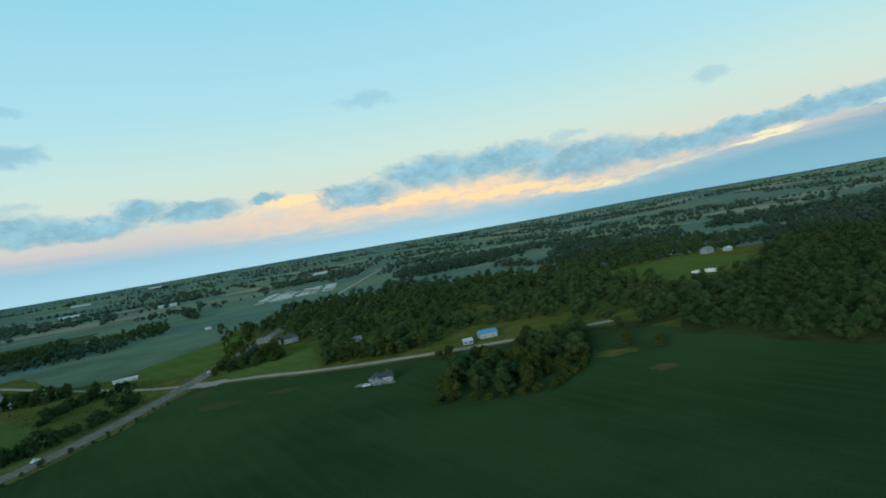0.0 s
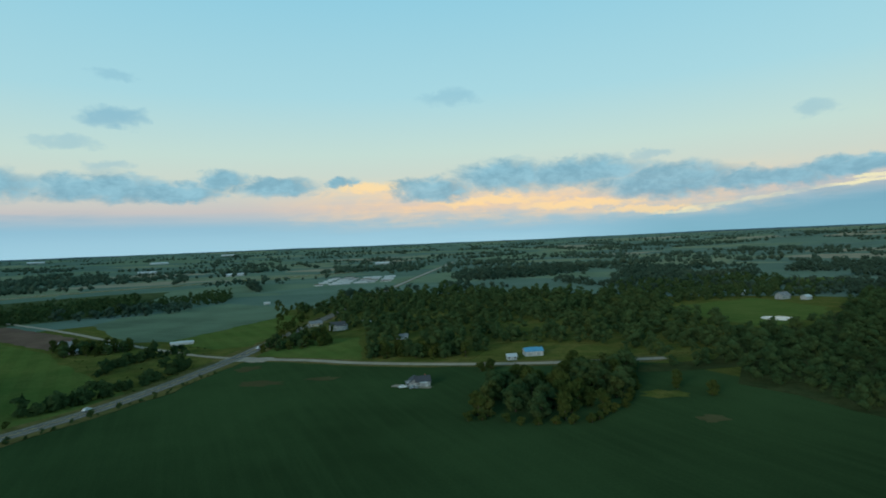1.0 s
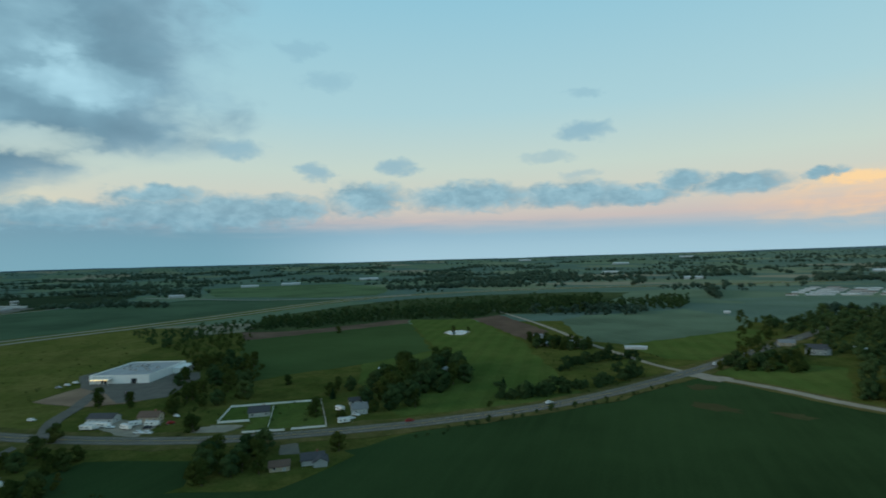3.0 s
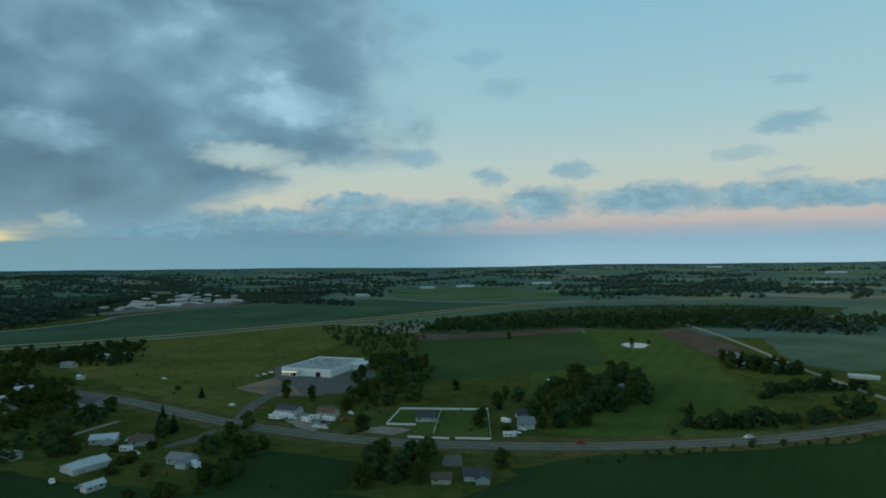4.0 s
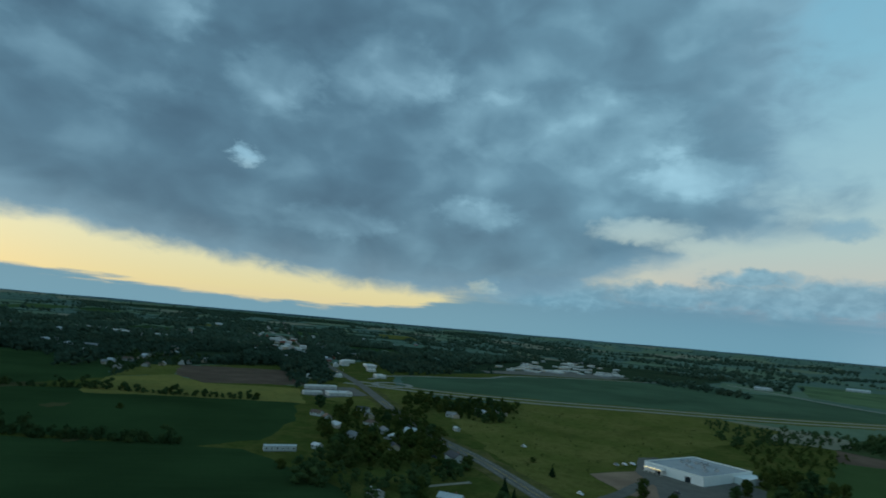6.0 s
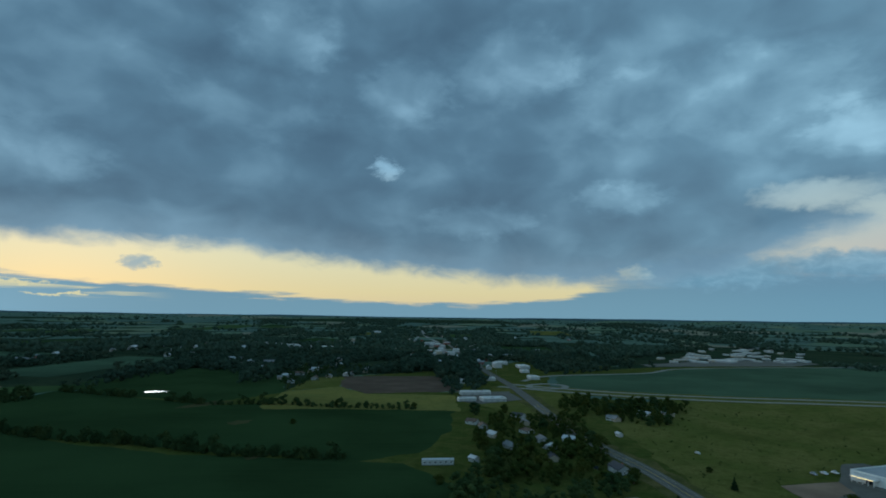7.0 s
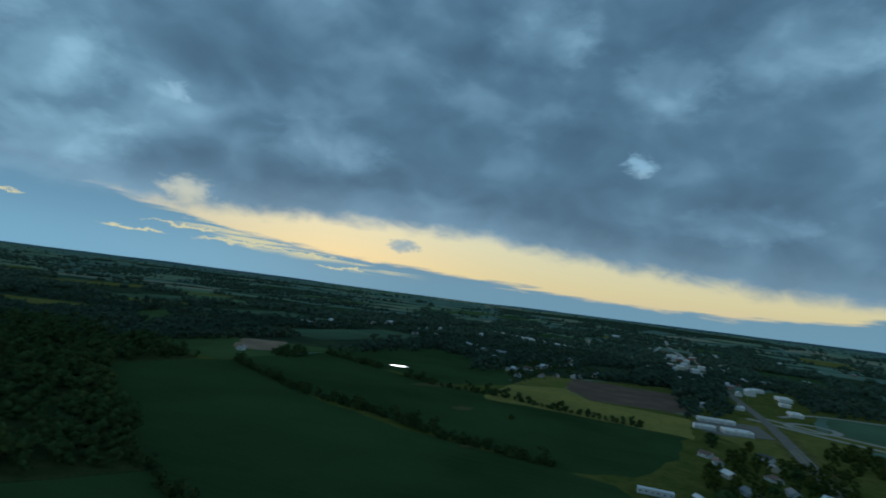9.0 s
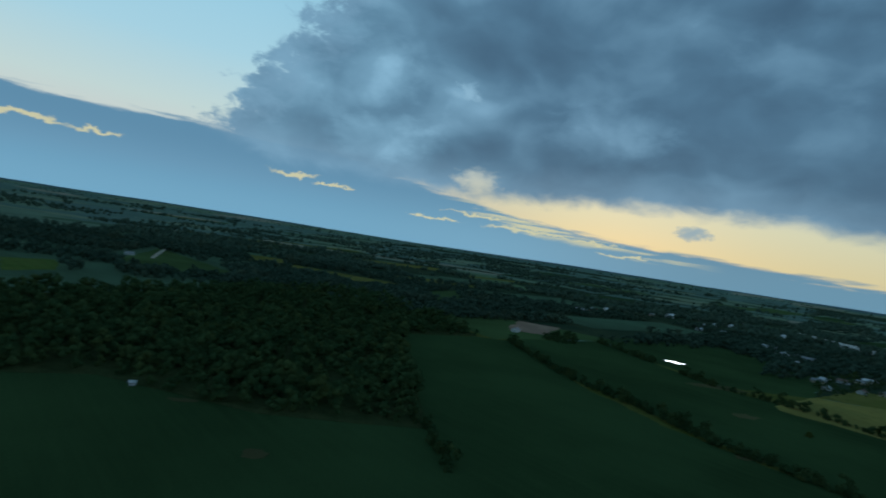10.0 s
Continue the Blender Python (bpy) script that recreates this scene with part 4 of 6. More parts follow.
def trunk_mesh(rng, height, girth, conifer=False):
    bm = bmesh.new()
    top = height * (0.9 if conifer else 0.5)
    bend = Vector((rng.uniform(-0.3, 0.3), rng.uniform(-0.3, 0.3), top))
    rod(bm, (0, 0, -0.3), bend * 0.5, girth, girth * 0.75, 8)
    rod(bm, bend * 0.5, bend, girth * 0.75, girth * 0.35, 7)
    if not conifer:
        for i in range(4):
            a = i * 1.57 + rng.uniform(-0.5, 0.5)
            base = bend * rng.uniform(0.55, 0.95)
            tip = base + Vector((math.cos(a), math.sin(a), 0.9)) * height * 0.2
            rod(bm, base, tip, girth * 0.35, girth * 0.12, 5)
    return bm


TREE_KINDS = {}


def tree_kind(key, seed, height, width, lobes, leaves, size, mat, conifer=False, label=""):
    rng = np.random.default_rng(seed)
    e = thing("tree", 0, 0, 0, 0, label, "tree")
    part("trunk", trunk_mesh(rng, height, height * 0.028, conifer), BARK, e)
    v, t = crown_shape(rng, height, width, lobes, leaves, size, OCTA, conifer)
    from_arrays("crown", v, t, mat, e)
    TREE_KINDS[key] = e


tree_kind("maple", 1, 11, 9.5, 20, 30, 0.55, LEAF, label="round-crowned green maple tree in full leaf")
tree_kind("oak", 2, 13, 12, 22, 30, 0.6, LEAF_WOOD, label="broad dark green oak tree in full leaf")
tree_kind("ash", 3, 14, 8.5, 20, 30, 0.55, LEAF, label="tall oval green ash tree in full leaf")
tree_kind("walnut", 4, 10, 9, 19, 30, 0.55, LEAF_DRY, label="pale yellowish green tree in late summer leaf")
tree_kind("spruce", 5, 11, 5.5, 9, 40, 0.5, NEEDLE, True, label="dark pointed spruce tree")
tree_kind("shrub", 6, 3.6, 4.4, 8, 40, 0.4, LEAF, label="low dense green shrub")
tree_kind("scrub", 7, 4.8, 4.0, 7, 40, 0.42, LEAF_DRY, label="thin pale scrub bush")
USED = set()


def plant(key, x, y, size=1.0, group=""):
    rng = random.Random(int(x * 31 + y * 17))
    m = pose(x, y, land(x, y), 0, 0, rng.uniform(0, 360))
    e = TREE_KINDS[key]
    if key in USED:
        e = copy_thing(e, m)
    else:
        USED.add(key)
        e.matrix_basis = m
    s = size * rng.uniform(0.88, 1.12)
    e.scale = (s * rng.uniform(0.92, 1.1), s * rng.uniform(0.92, 1.1), s)
    if group:
        tagged(e, group=group)
    return e


SIGHT_GAP = [(195, 458), (181, 519), (186, 616), (204, 636), (304, 680), (343, 572), (300, 490), (245, 426), (209, 418)]     # kept treeless, on the camera side too, so the paddock pond shows


def scatter(poly, gap, seed, jitter=0.42):
    rng = random.Random(seed)
    xs, ys = [p[0] for p in poly], [p[1] for p in poly]
    out = []
    y = min(ys)
    while y < max(ys):
        x = min(xs)
        while x < max(xs):
            q = (x + rng.uniform(-jitter, jitter) * gap, y + rng.uniform(-jitter, jitter) * gap)
            if inside(poly, *q) and not inside(SIGHT_GAP, *q):
                out.append(q)
            x += gap
        y += gap
    return out


def along(points, gap, seed, wide=1.5):
    rng = random.Random(seed)
    line = smooth_line(points, gap)
    return [(p[0] + rng.uniform(-wide, wide), p[1] + rng.uniform(-wide, wide)) for p in line]


BELT_SHAPES = [crown_shape(np.random.default_rng(140 + i), h, w, 6, 14, 0.75, OCTA, core_scale=0.82) for i, (h, w) in enumerate(((11, 11), (13, 12), (8, 10), (12, 13)))]
WOOD_SHAPES = [crown_shape(np.random.default_rng(40 + i), h, w, 8, 16, 0.68, OCTA, core_scale=0.82) for i, (h, w) in enumerate(((12, 11), (13.5, 11.5), (10, 10), (14.5, 10), (11, 12)))]
FAR_SHAPES = [crown_shape(np.random.default_rng(60 + i), h, w, 3, 6, 2.4, OCTA) for i, (h, w) in enumerate(((13, 17), (11, 20), (15, 18), (12, 22)))]

FAR_TINY = [crown_shape(np.random.default_rng(160 + i), h, w, 1, 6, 3.2, OCTA) for i, (h, w) in enumerate(((12, 38), (10, 44), (13, 40)))]


def wood(name, spots, label, mat, shapes, size=1.0, seed=0, spread=0.3, clearings=False):
    """Woodland that nobody could count: many crowns in one mesh."""
    rng = np.random.default_rng(seed)
    vs, ts, n = [], [], 0
    for x, y in spots:
        v, t = shapes[int(rng.integers(len(shapes)))]
        a = rng.uniform(0, 2 * math.pi)
        stand = noise.noise((x / 55.0, y / 55.0, 0.5))
        if clearings and stand < -0.42:
            continue
        s = size * rng.uniform(1 - spread, 1 + spread) * (1.0 + 0.35 * stand)
        c, sn = math.cos(a) * s, math.sin(a) * s
        q = np.stack([v[:, 0] * c - v[:, 1] * sn + x, v[:, 0] * sn + v[:, 1] * c + y, v[:, 2] * s * rng.uniform(0.85, 1.15) + land(x, y)], 1)
        vs.append(q)
        ts.append(t + n)
        n += len(v)
    if not vs:
        return None
    return tagged(from_arrays(name, np.concatenate(vs), np.concatenate(ts), mat), label, "wood", "", "stuff")


WOODS = {
    "behind the side road": [(-178, 624), (-235, 660), (-185, 850), (-71, 872), (57, 850), (165, 770), (192, 640), (196, 479), (146, 370), (89, 367), (74, 415), (4, 423), (-14, 368), (-84, 378), (-102, 484)],
    "of the deep green east": [(120, 288), (139, 325), (79, 322), (83, 335), (134, 348), (164, 402), (222, 459), (264, 449), (341, 572), (430, 630), (527, 506), (418, 251), (253, 150), (165, 210), (148, 238), (138, 264)],
    "of the dark south": [(90, -300), (45, -276), (7, -286), (-37, -262), (-80, -242), (-168, -236), (-182, -384), (-201, -528), (-301, -575), (-247, -746), (-153, -851), (-9, -721), (49, -608), (116, -532), (183, -457)],
}
# floors; all but the side road wood's have tree shade in their colour
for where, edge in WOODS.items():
    plot("wood_floor", edge, YARD if "road" in where else WOOD_SHADE_GRASS, "shaded grassy floor under the wood", 5.0, "wood floor", 30.0)
wood("woodland", scatter(WOODS["behind the side road"], 13.8, 1, 0.55), "dense green broadleaf wood behind the side road", LEAF_WOOD, WOOD_SHAPES, 0.95, 1, 0.42, True)
wood("woodland", scatter(WOODS["of the deep green east"], 11.5, 2), "dense dark green wood at the field edge", LEAF_WOOD, WOOD_SHAPES, 1.0, 2, 0.4)
wood("woodland", scatter(WOODS["of the dark south"], 12.0, 3), "dense dark wood in the shade of the clouds", LEAF_WOOD, WOOD_SHAPES, 1.1, 3, 0.4)
BELT = [(-700, 320), (-655, 380), (-645, 500), (-562, 580), (-570, 640), (-467, 745), (-520, 823), (-600, 980), (-680, 960), (-700, 760), (-760, 560), (-790, 400)]
BACK = [(-790, 400), (-760, 560), (-700, 760), (-680, 960), (-770, 1040), (-850, 900), (-900, 720), (-880, 560), (-840, 420)]
plot("scrub_floor", [(-690, 315), (-640, 380), (-640, 500), (-555, 585), (-560, 640), (-460, 745), (-520, 830), (-640, 1150), (-760, 1130), (-900, 960), (-960, 800), (-935, 640), (-850, 420)], SCRUB, "rough grass and scrub before the freeway", 8.0, "grass", 40.0)
wood("tree_belt", scatter(BELT, 10.5, 4, 0.6), "belt of green trees before the freeway", LEAF_WOOD, BELT_SHAPES, 0.72, 4, 0.45)
wood("thicket", scatter(BACK, 17, 34, 0.7), "low scrub between the tree belt and the freeway", LEAF_WOOD, BELT_SHAPES, 0.42, 34, 0.5)
wood("tree_belt", scatter([(-789, 217), (-690, 206), (-631, 201), (-690, 299), (-808, 380)], 11, 5, 0.6), "scrubby trees behind the store", LEAF_WOOD, BELT_SHAPES, 0.5, 5, 0.5)
wood("tree_row", [q for q in scatter([(-739, -121), (-743, -61), (-739, 6), (-688, 13), (-649, -38), (-623, -102)], 9.5, 16, 0.6) if abs(q[1] + 160 - 0.52 * (q[0] + 720)) > 14], "garden trees between the village and the freeway", LEAF, BELT_SHAPES, 0.68, 16, 0.45)
wood("thicket", scatter([(-513, 189), (-631, 203), (-680, 299), (-630, 298), (-536, 243)], 10, 14, 0.6), "scrub growing out along the field edge", LEAF, BELT_SHAPES, 0.38, 14, 0.5)
wood("thicket", [q for q in scatter([(-353, 114), (-500, 185), (-513, 223), (-436, 215), (-350, 165), (-344, 140)], 9, 15, 0.6) if not inside([(-392, 63), (-393, 137), (-437, 176), (-533, 199), (-534, 64)], *q)], "dense scrubby trees beside the store", LEAF, BELT_SHAPES, 0.42, 15, 0.45)
wood("tree_belt", scatter([(-520, 813), (-458, 781), (-383, 841), (-453, 1013), (-520, 1034)], 16, 6), "belt of trees behind the blue-green field", LEAF_WOOD, WOOD_SHAPES, 0.8, 6)
wood("woodland", scatter([(56, 636), (196, 611), (268, 652), (370, 652), (474, 766), (403, 776), (471, 944), (227, 901)], 14, 7), "wood behind the grass paddock", LEAF_WOOD, WOOD_SHAPES, 0.9, 7)
wood("town_trees", scatter([(-615, -428), (-835, -613), (-959, -579), (-954, -402), (-824, -470), (-674, -443)], 17, 9, 0.5), "garden trees at the edge of the town", LEAF_WOOD, BELT_SHAPES, 0.62, 9, 0.4)
wood("copse", scatter([(-391, -607), (-407, -587), (-433, -595), (-449, -614), (-431, -633), (-403, -630)], 8.5, 8), "small round dark copse in the fields", LEAF_WOOD, WOOD_SHAPES, 1.0, 8)

# far country: hedgerow trees and woods out to the hills
def far_woods():
    """Rectangular woodlots and hedgerows on the field grid."""
    near, far, ridge = [], [], []
    rng = random.Random(11)
    c, s = math.cos(radians(24)), math.sin(radians(24))

    def keep(x, y):
        r = math.hypot(x, y)
        h = math.degrees(math.atan2(-x, y)) % 360
        if r < 730 or r > 4200 or 222 < h < 315 or any(inside(p, x, y) for p in OPEN_LAND):
            return
        (near if r < 1450 else far).append((x, y))

    for k in range(330):
        south = k % 11 < 6
        a = radians(rng.uniform(104, 218) if south else rng.uniform(-44, 108))
        r = 820 + 3900 * rng.random() ** (1.1 if south else 0.9)
        x0, y0 = -math.sin(a) * r, math.cos(a) * r
        w, d = rng.uniform(90, 330) * (1.5 if south else 1.0), rng.uniform(50, 150) * (1.6 if south else 1.0)
        gap = 17 if r < 1500 else 25 if r < 2600 else 38
        for i in range(int(w / gap) + 1):
            for j in range(int(d / gap) + 1):
                u, v = i * gap - w / 2 + rng.uniform(-6, 6), j * gap - d / 2 + rng.uniform(-6, 6)
                if (2 * u / w) ** 4 + (2 * v / d) ** 4 > rng.uniform(0.7, 1.3):
                    continue
                keep(x0 + u * c - v * s, y0 + u * s + v * c)
    for k in range(190):
        a, r = radians(rng.uniform(86, 190)), 1050 + 3200 * rng.random() ** 1.2
        x0, y0, w, d = -math.sin(a) * r, math.cos(a) * r, rng.uniform(140, 400), rng.uniform(70, 190)
        gap = 26 if r < 1900 else 40
        for i in range(int(w / gap) + 1):
            for j in range(int(d / gap) + 1):
                u, v = i * gap - w / 2 + rng.uniform(-11, 11), j * gap - d / 2 + rng.uniform(-11, 11)
                keep(x0 + u * c - v * s, y0 + u * s + v * c)
    for k in range(170):
        a = radians(rng.uniform(-44, 215))
        r = 780 + 3300 * rng.random()
        x0, y0, n = -math.sin(a) * r, math.cos(a) * r, rng.randrange(12, 34)
        cross = rng.random() < 0.5
        for i in range(n):
            if rng.random() < 0.82:
                u, v = i * 10 + rng.uniform(-4, 4), rng.uniform(-4, 4)
                u, v = (v, u) if cross else (u, v)
                keep(x0 + u * c - v * s, y0 + u * s + v * c)
    # long shelter belts, in the line of the field edges
    for k in range(150):
        a, r = radians(rng.uniform(-44, 104)), 1150 + 3100 * rng.random() ** 0.85
        x0, y0, n = -math.sin(a) * r, math.cos(a) * r, rng.randrange(10, 34)
        deep, way = rng.choice((1, 1, 1, 3)), rng.choice((0.0, 0.0, math.pi / 2)) + radians(24)
        for i in range(n):
            for j in range(deep):
                u, v = i * 24 + rng.uniform(-9, 9), j * 26 + rng.uniform(-8, 8)
                keep(x0 + u * math.cos(way) - v * math.sin(way), y0 + u * math.sin(way) + v * math.cos(way))
    # the dark wooded ridge
    for k in range(2600):
        a = radians(rng.uniform(-44, 215))
        r = rng.uniform(4200, 4720)
        ridge.append((-math.sin(a) * r, math.cos(a) * r))
    return near, far, ridge


OPEN_LAND = [
    [(-840, -153), (-977, -205), (-1116, -89), (-1243, -43), (-1382, 115), (-1471, 235), (-1162, 466), (-1064, 639), (-878, 319), (-770, 153), (-739, 11), (-639, -58), (-696, -237), (-841, -242)],
    [(-1420, 420), (-1560, 610), (-2300, 860), (-2420, 1150), (-1980, 1290), (-1480, 1140), (-1290, 1000), (-1090, 860), (-960, 400)],
    [(-700, 150), (-900, 100), (-960, 350), (-1130, 690), (-1140, 900), (-1040, 1130), (-900, 1350), (-750, 1430), (-600, 1250), (-560, 1000), (-470, 800), (-560, 560)],
    [(-544, -373), (-595, -415), (-660, -433), (-821, -458), (-935, -388), (-708, -259), (-594, -196)],
    [(-657, -177), (-1179, -425), (-1230, -318), (-680, -79)],
    [(-1233, -112), (-1283, 65), (-1619, 305), (-1877, 256), (-1875, -42), (-1479, -151)],
    [(-403, -594), (-772, -742), (-732, -609), (-507, -412)],
    [(-196, 883), (-138, 883), (-77, 2575), (-175, 2574)],
    [(477, 939), (557, 907), (488, 775), (411, 776)],
    [(-370, 1000), (-144, 1000), (-120, 1560), (-400, 1560)],
]
OPEN_LAND += FAR_FIELDS + [edge for edge, mat, say in STRIPS] + [[(-1290, -750), (-1370, -730), (-1500, -1300), (-1400, -1310)], [(-1180, -440), (-1190, -520), (-1950, -960), (-2010, -850)], [(150, -840), (200, -940), (210, -1260), (0, -944), (20, -830)], [(170, -640), (270, -640), (280, -760), (215, -810)]]
NEAR_FAR, FAR_FAR, RIDGE = far_woods()
wood("far_trees", NEAR_FAR, "scattered woods and hedgerow trees in the distance", LEAF_HAZED, FAR_SHAPES, 0.95, 21, 0.35)
wood("far_trees", FAR_FAR, "woods on the rising far country", LEAF_HAZED, FAR_TINY, 0.95, 22, 0.35)
wood("far_trees", RIDGE, "low wooded hills along the horizon", LEAF_HAZED, FAR_TINY, 0.55, 23, 0.25)

# copses and garden trees, one by one
rnd = random.Random(5)
for i, (x, y) in enumerate(scatter([(-163, 424), (-136, 426), (-126, 452), (-150, 505), (-160, 500)], 9, 37)):
    plant(("maple", "oak", "shrub", "ash")[i % 4], x, y, 0.72, "trees at the crossroads")
for i, (x, y) in enumerate(scatter([(-14, 238), (-5, 281), (24, 309), (53, 328), (79, 333), (63, 276), (36, 235)], 11, 31)):
    plant(("oak", "ash", "maple", "walnut", "oak")[i % 5], x, y, 0.98, "trees of the field copse")
for x, y in along([(-14, 238), (36, 232), (65, 276), (79, 330)], 7.0, 71, 1.5):
    plant("shrub", x, y, 1.05, "shrubs round the field copse")
for i, (x, y) in enumerate(scatter([(-322, 238), (-352, 290), (-332, 318), (-276, 285), (-262, 250), (-252, 205), (-268, 196)], 13.0, 32)):
    plant(("oak", "maple", "ash", "oak")[i % 4], x, y, 1.1, "trees round the farmstead")
for i, (x, y) in enumerate(scatter([(-353, 114), (-500, 185), (-513, 223), (-436, 215), (-344, 157), (-334, 130)], 15, 33)):
    if not inside([(-397, 63), (-398, 132), (-533, 199), (-534, 64)], x, y):
        plant(("maple", "ash", "shrub", "oak")[i % 4], x, y, 0.85, "trees beside the store")
wood("village_trees", scatter([(-373, -36), (-425, -7), (-384, 2), (-327, -32), (-325, -81), (-372, -86)], 10, 34), "dense dark green trees of the village", LEAF_WOOD, WOOD_SHAPES, 0.72, 34, 0.4)
for x, y, k, s in [(-414, -4, "maple", 0.8), (-394, -13, "oak", 0.75), (-331, -19, "oak", 0.75), (-332, -13, "maple", 0.8), (-351, -18, "ash", 0.7), (-342, 23, "oak", 0.85), (-327, 3, "shrub", 1.0), (-292, 4, "shrub", 1.3), (-305, 11, "shrub", 1.4), (-322, 18, "shrub", 1.1), (-311, 40, "maple", 0.6), (-307, 53, "shrub", 1.6), (-289, 51, "maple", 0.6), (-275, 45, "oak", 0.55), (-263, 37, "maple", 0.55), (-255, 25, "shrub", 1.5), (-315, -41, "shrub", 1.1), (-535, -82, "maple", 0.8), (-526, -71, "ash", 0.8), (-542, -92, "oak", 0.75), (-622, -76, "maple", 0.8), (-362, -99, "shrub", 1.4), (-347, -78, "oak", 0.8), (-401, -47, "maple", 0.9), (-412, -85, "oak", 0.9), (-421, -71, "ash", 0.9), (-481, -124, "maple", 0.85), (-305, 7, "shrub", 1.2), (-317, 52, "walnut", 0.95), (-272, 38, "shrub", 1.5), (-257, 21, "maple", 0.6), (-261, 11, "shrub", 1.3), (-296, 57, "maple", 0.7), (-301, 43, "oak", 0.65), (-580, -168, "oak", 0.9), (-603, -147, "maple", 0.9), (-555, -133, "ash", 0.8), (-509, -46, "oak", 0.8), (-474, -49, "maple", 0.8), (-454, -34, "ash", 0.7), (-464, -78, "oak", 0.8), (-286, 17, "shrub", 1.2)]:
    plant(k, x, y, s, "garden trees of the village")
HOMES = [(-523, -137), (-494, -117), (-586, -127), (-495, -79), (-477, -69), (-537, -152), (-555, -111), (-464, -92), (-521, -99), (-506, -60), (-444, -58), (-435, -15), (-337, -39)]
wood("village_trees", [q for q in scatter([(-524, -141), (-607, -116), (-597, -76), (-476, -28), (-397, -20), (-377, -72), (-435, -107)], 8.5, 35) if all(math.hypot(q[0] - x - 7, q[1] - y - 4) > 11 for x, y in HOMES)], "dense green garden trees between village houses", LEAF, WOOD_SHAPES, 0.68, 35, 0.4)
for i, (x, y) in enumerate(scatter([(-243, 34), (-258, 34), (-298, 62), (-303, 74), (-292, 67)], 8, 36)):
    plant(("shrub", "walnut", "maple", "scrub")[i % 4], x, y, 0.75, "trees along the village field")
for i, (x, y) in enumerate(scatter([(-224, 83), (-261, 105), (-257, 129), (-239, 121), (-215, 103)], 8.5, 37)):
    plant(("oak", "maple", "ash")[i % 3], x, y, 0.8, "roadside trees")
wood("tree_belt", scatter([(-174, 455), (-150, 485), (-112, 486), (-178, 544), (-189, 604), (-226, 724), (-291, 784)], 17, 38), "green trees scattered behind the crossroads", LEAF, WOOD_SHAPES, 0.7, 38, 0.4)
for i, (x, y) in enumerate(scatter([(-171, 411), (-179, 451), (-150, 456), (-138, 427)], 8, 39)):
    plant(("maple", "shrub", "oak")[i % 3], x, y, 0.7, "trees at the crossroads")
for i, (x, y) in enumerate(scatter([(-88, 381), (-85, 397), (-14, 392), (-14, 368)], 8.5, 40)):
    plant(("maple", "oak", "ash")[i % 3], x, y, 0.85, "trees along the side road")
for i, (x, y) in enumerate(scatter([(-700, -95), (-625, -60), (-600, -12), (-625, 8), (-690, 12), (-735, -20)], 13, 41)):
    plant(("maple", "oak", "ash", "shrub")[i % 4], x, y, 0.75, "trees behind the roadside houses")
for i, (x, y) in enumerate(scatter([(-338, 456), (-363, 448), (-324, 416), (-286, 430), (-295, 463)], 9, 42)):
    plant(("maple", "oak", "ash")[i % 3], x, y, 0.8, "trees round the lane houses")
for x, y, k, s in [(-351, 23, "spruce", 1.15), (-348, 28, "spruce", 0.95), (-426, 46, "spruce", 0.7), (-397, 94, "ash", 1.0), (-382, 106, "ash", 0.8), (-303, 113, "maple", 0.9), (-282, 169, "maple", 0.95), (-318, 202, "maple", 0.7), (-320, 217, "oak", 0.7), (-367, 199, "maple", 0.7), (-225, 146, "maple", 0.85), (-337, 62, "walnut", 1.0), (-461, 33, "shrub", 0.9), (-579, 377, "maple", 0.9), (-391, -80, "walnut", 1.15), (-384, -68, "walnut", 1.0), (-398, -72, "walnut", 1.05)]:
    plant(k, x, y, s, "garden trees")
for x, y, k, s in [(-318, 200, "maple", 0.75), (-326, 212, "ash", 0.7), (-308, 196, "spruce", 0.7), (-293, 208, "oak", 0.7), (-283, 214, "maple", 0.85), (-300, 222, "walnut", 0.8), (-276, 222, "oak", 0.85), (-262, 204, "maple", 0.8), (-256, 216, "ash", 0.8), (-312, 228, "oak", 0.8), (-268, 176, "shrub", 1.2), (-579, -231, "maple", 0.7), (-556, -306, "maple", 0.65), (-553, -355, "maple", 0.6), (-461, -282, "shrub", 1.2), (-464, -285, "shrub", 1.0), (88, 281, "ash", 0.75), (100, 269, "maple", 0.75), (-8, 333, "shrub", 1.6), (-2, 332, "maple", 0.7), (-226, 244, "shrub", 0.8), (-255, 289, "spruce", 0.5), (-222, 280, "shrub", 1.2), (-479, 464, "maple", 0.6), (-486, 471, "shrub", 1.0), (-470, 478, "maple", 0.5), (-266, 195, "maple", 0.7), (-283, 203, "oak", 0.7)]:
    plant(k, x, y, s, "lone trees and bushes")
HEDGES = [([(-333, -564), (-327, -411), (-348, -305), (-353, -250), (-382, -175)], 6.0, "hedgerow bushes between the soybean fields"),
          ([(-486, -638), (-496, -502), (-501, -421), (-533, -368), (-551, -294), (-580, -231)], 8.0, "hedgerow bushes before the stubble"),
          ([(-164, -256), (-167, -222), (-166, -183)], 6.0, "hedgerow bushes below the wood"),
          ([(-233, 257), (-221, 276), (-211, 308), (-201, 360)], 4.5, "bushes along the highway"),
          ([(-254, 349), (-258, 382), (-237, 426)], 6.5, "bushes along the highway"),
          ([(-212, 178), (-206, 222), (-184, 292), (-176, 349)], 13.0, "bushes along the highway")]
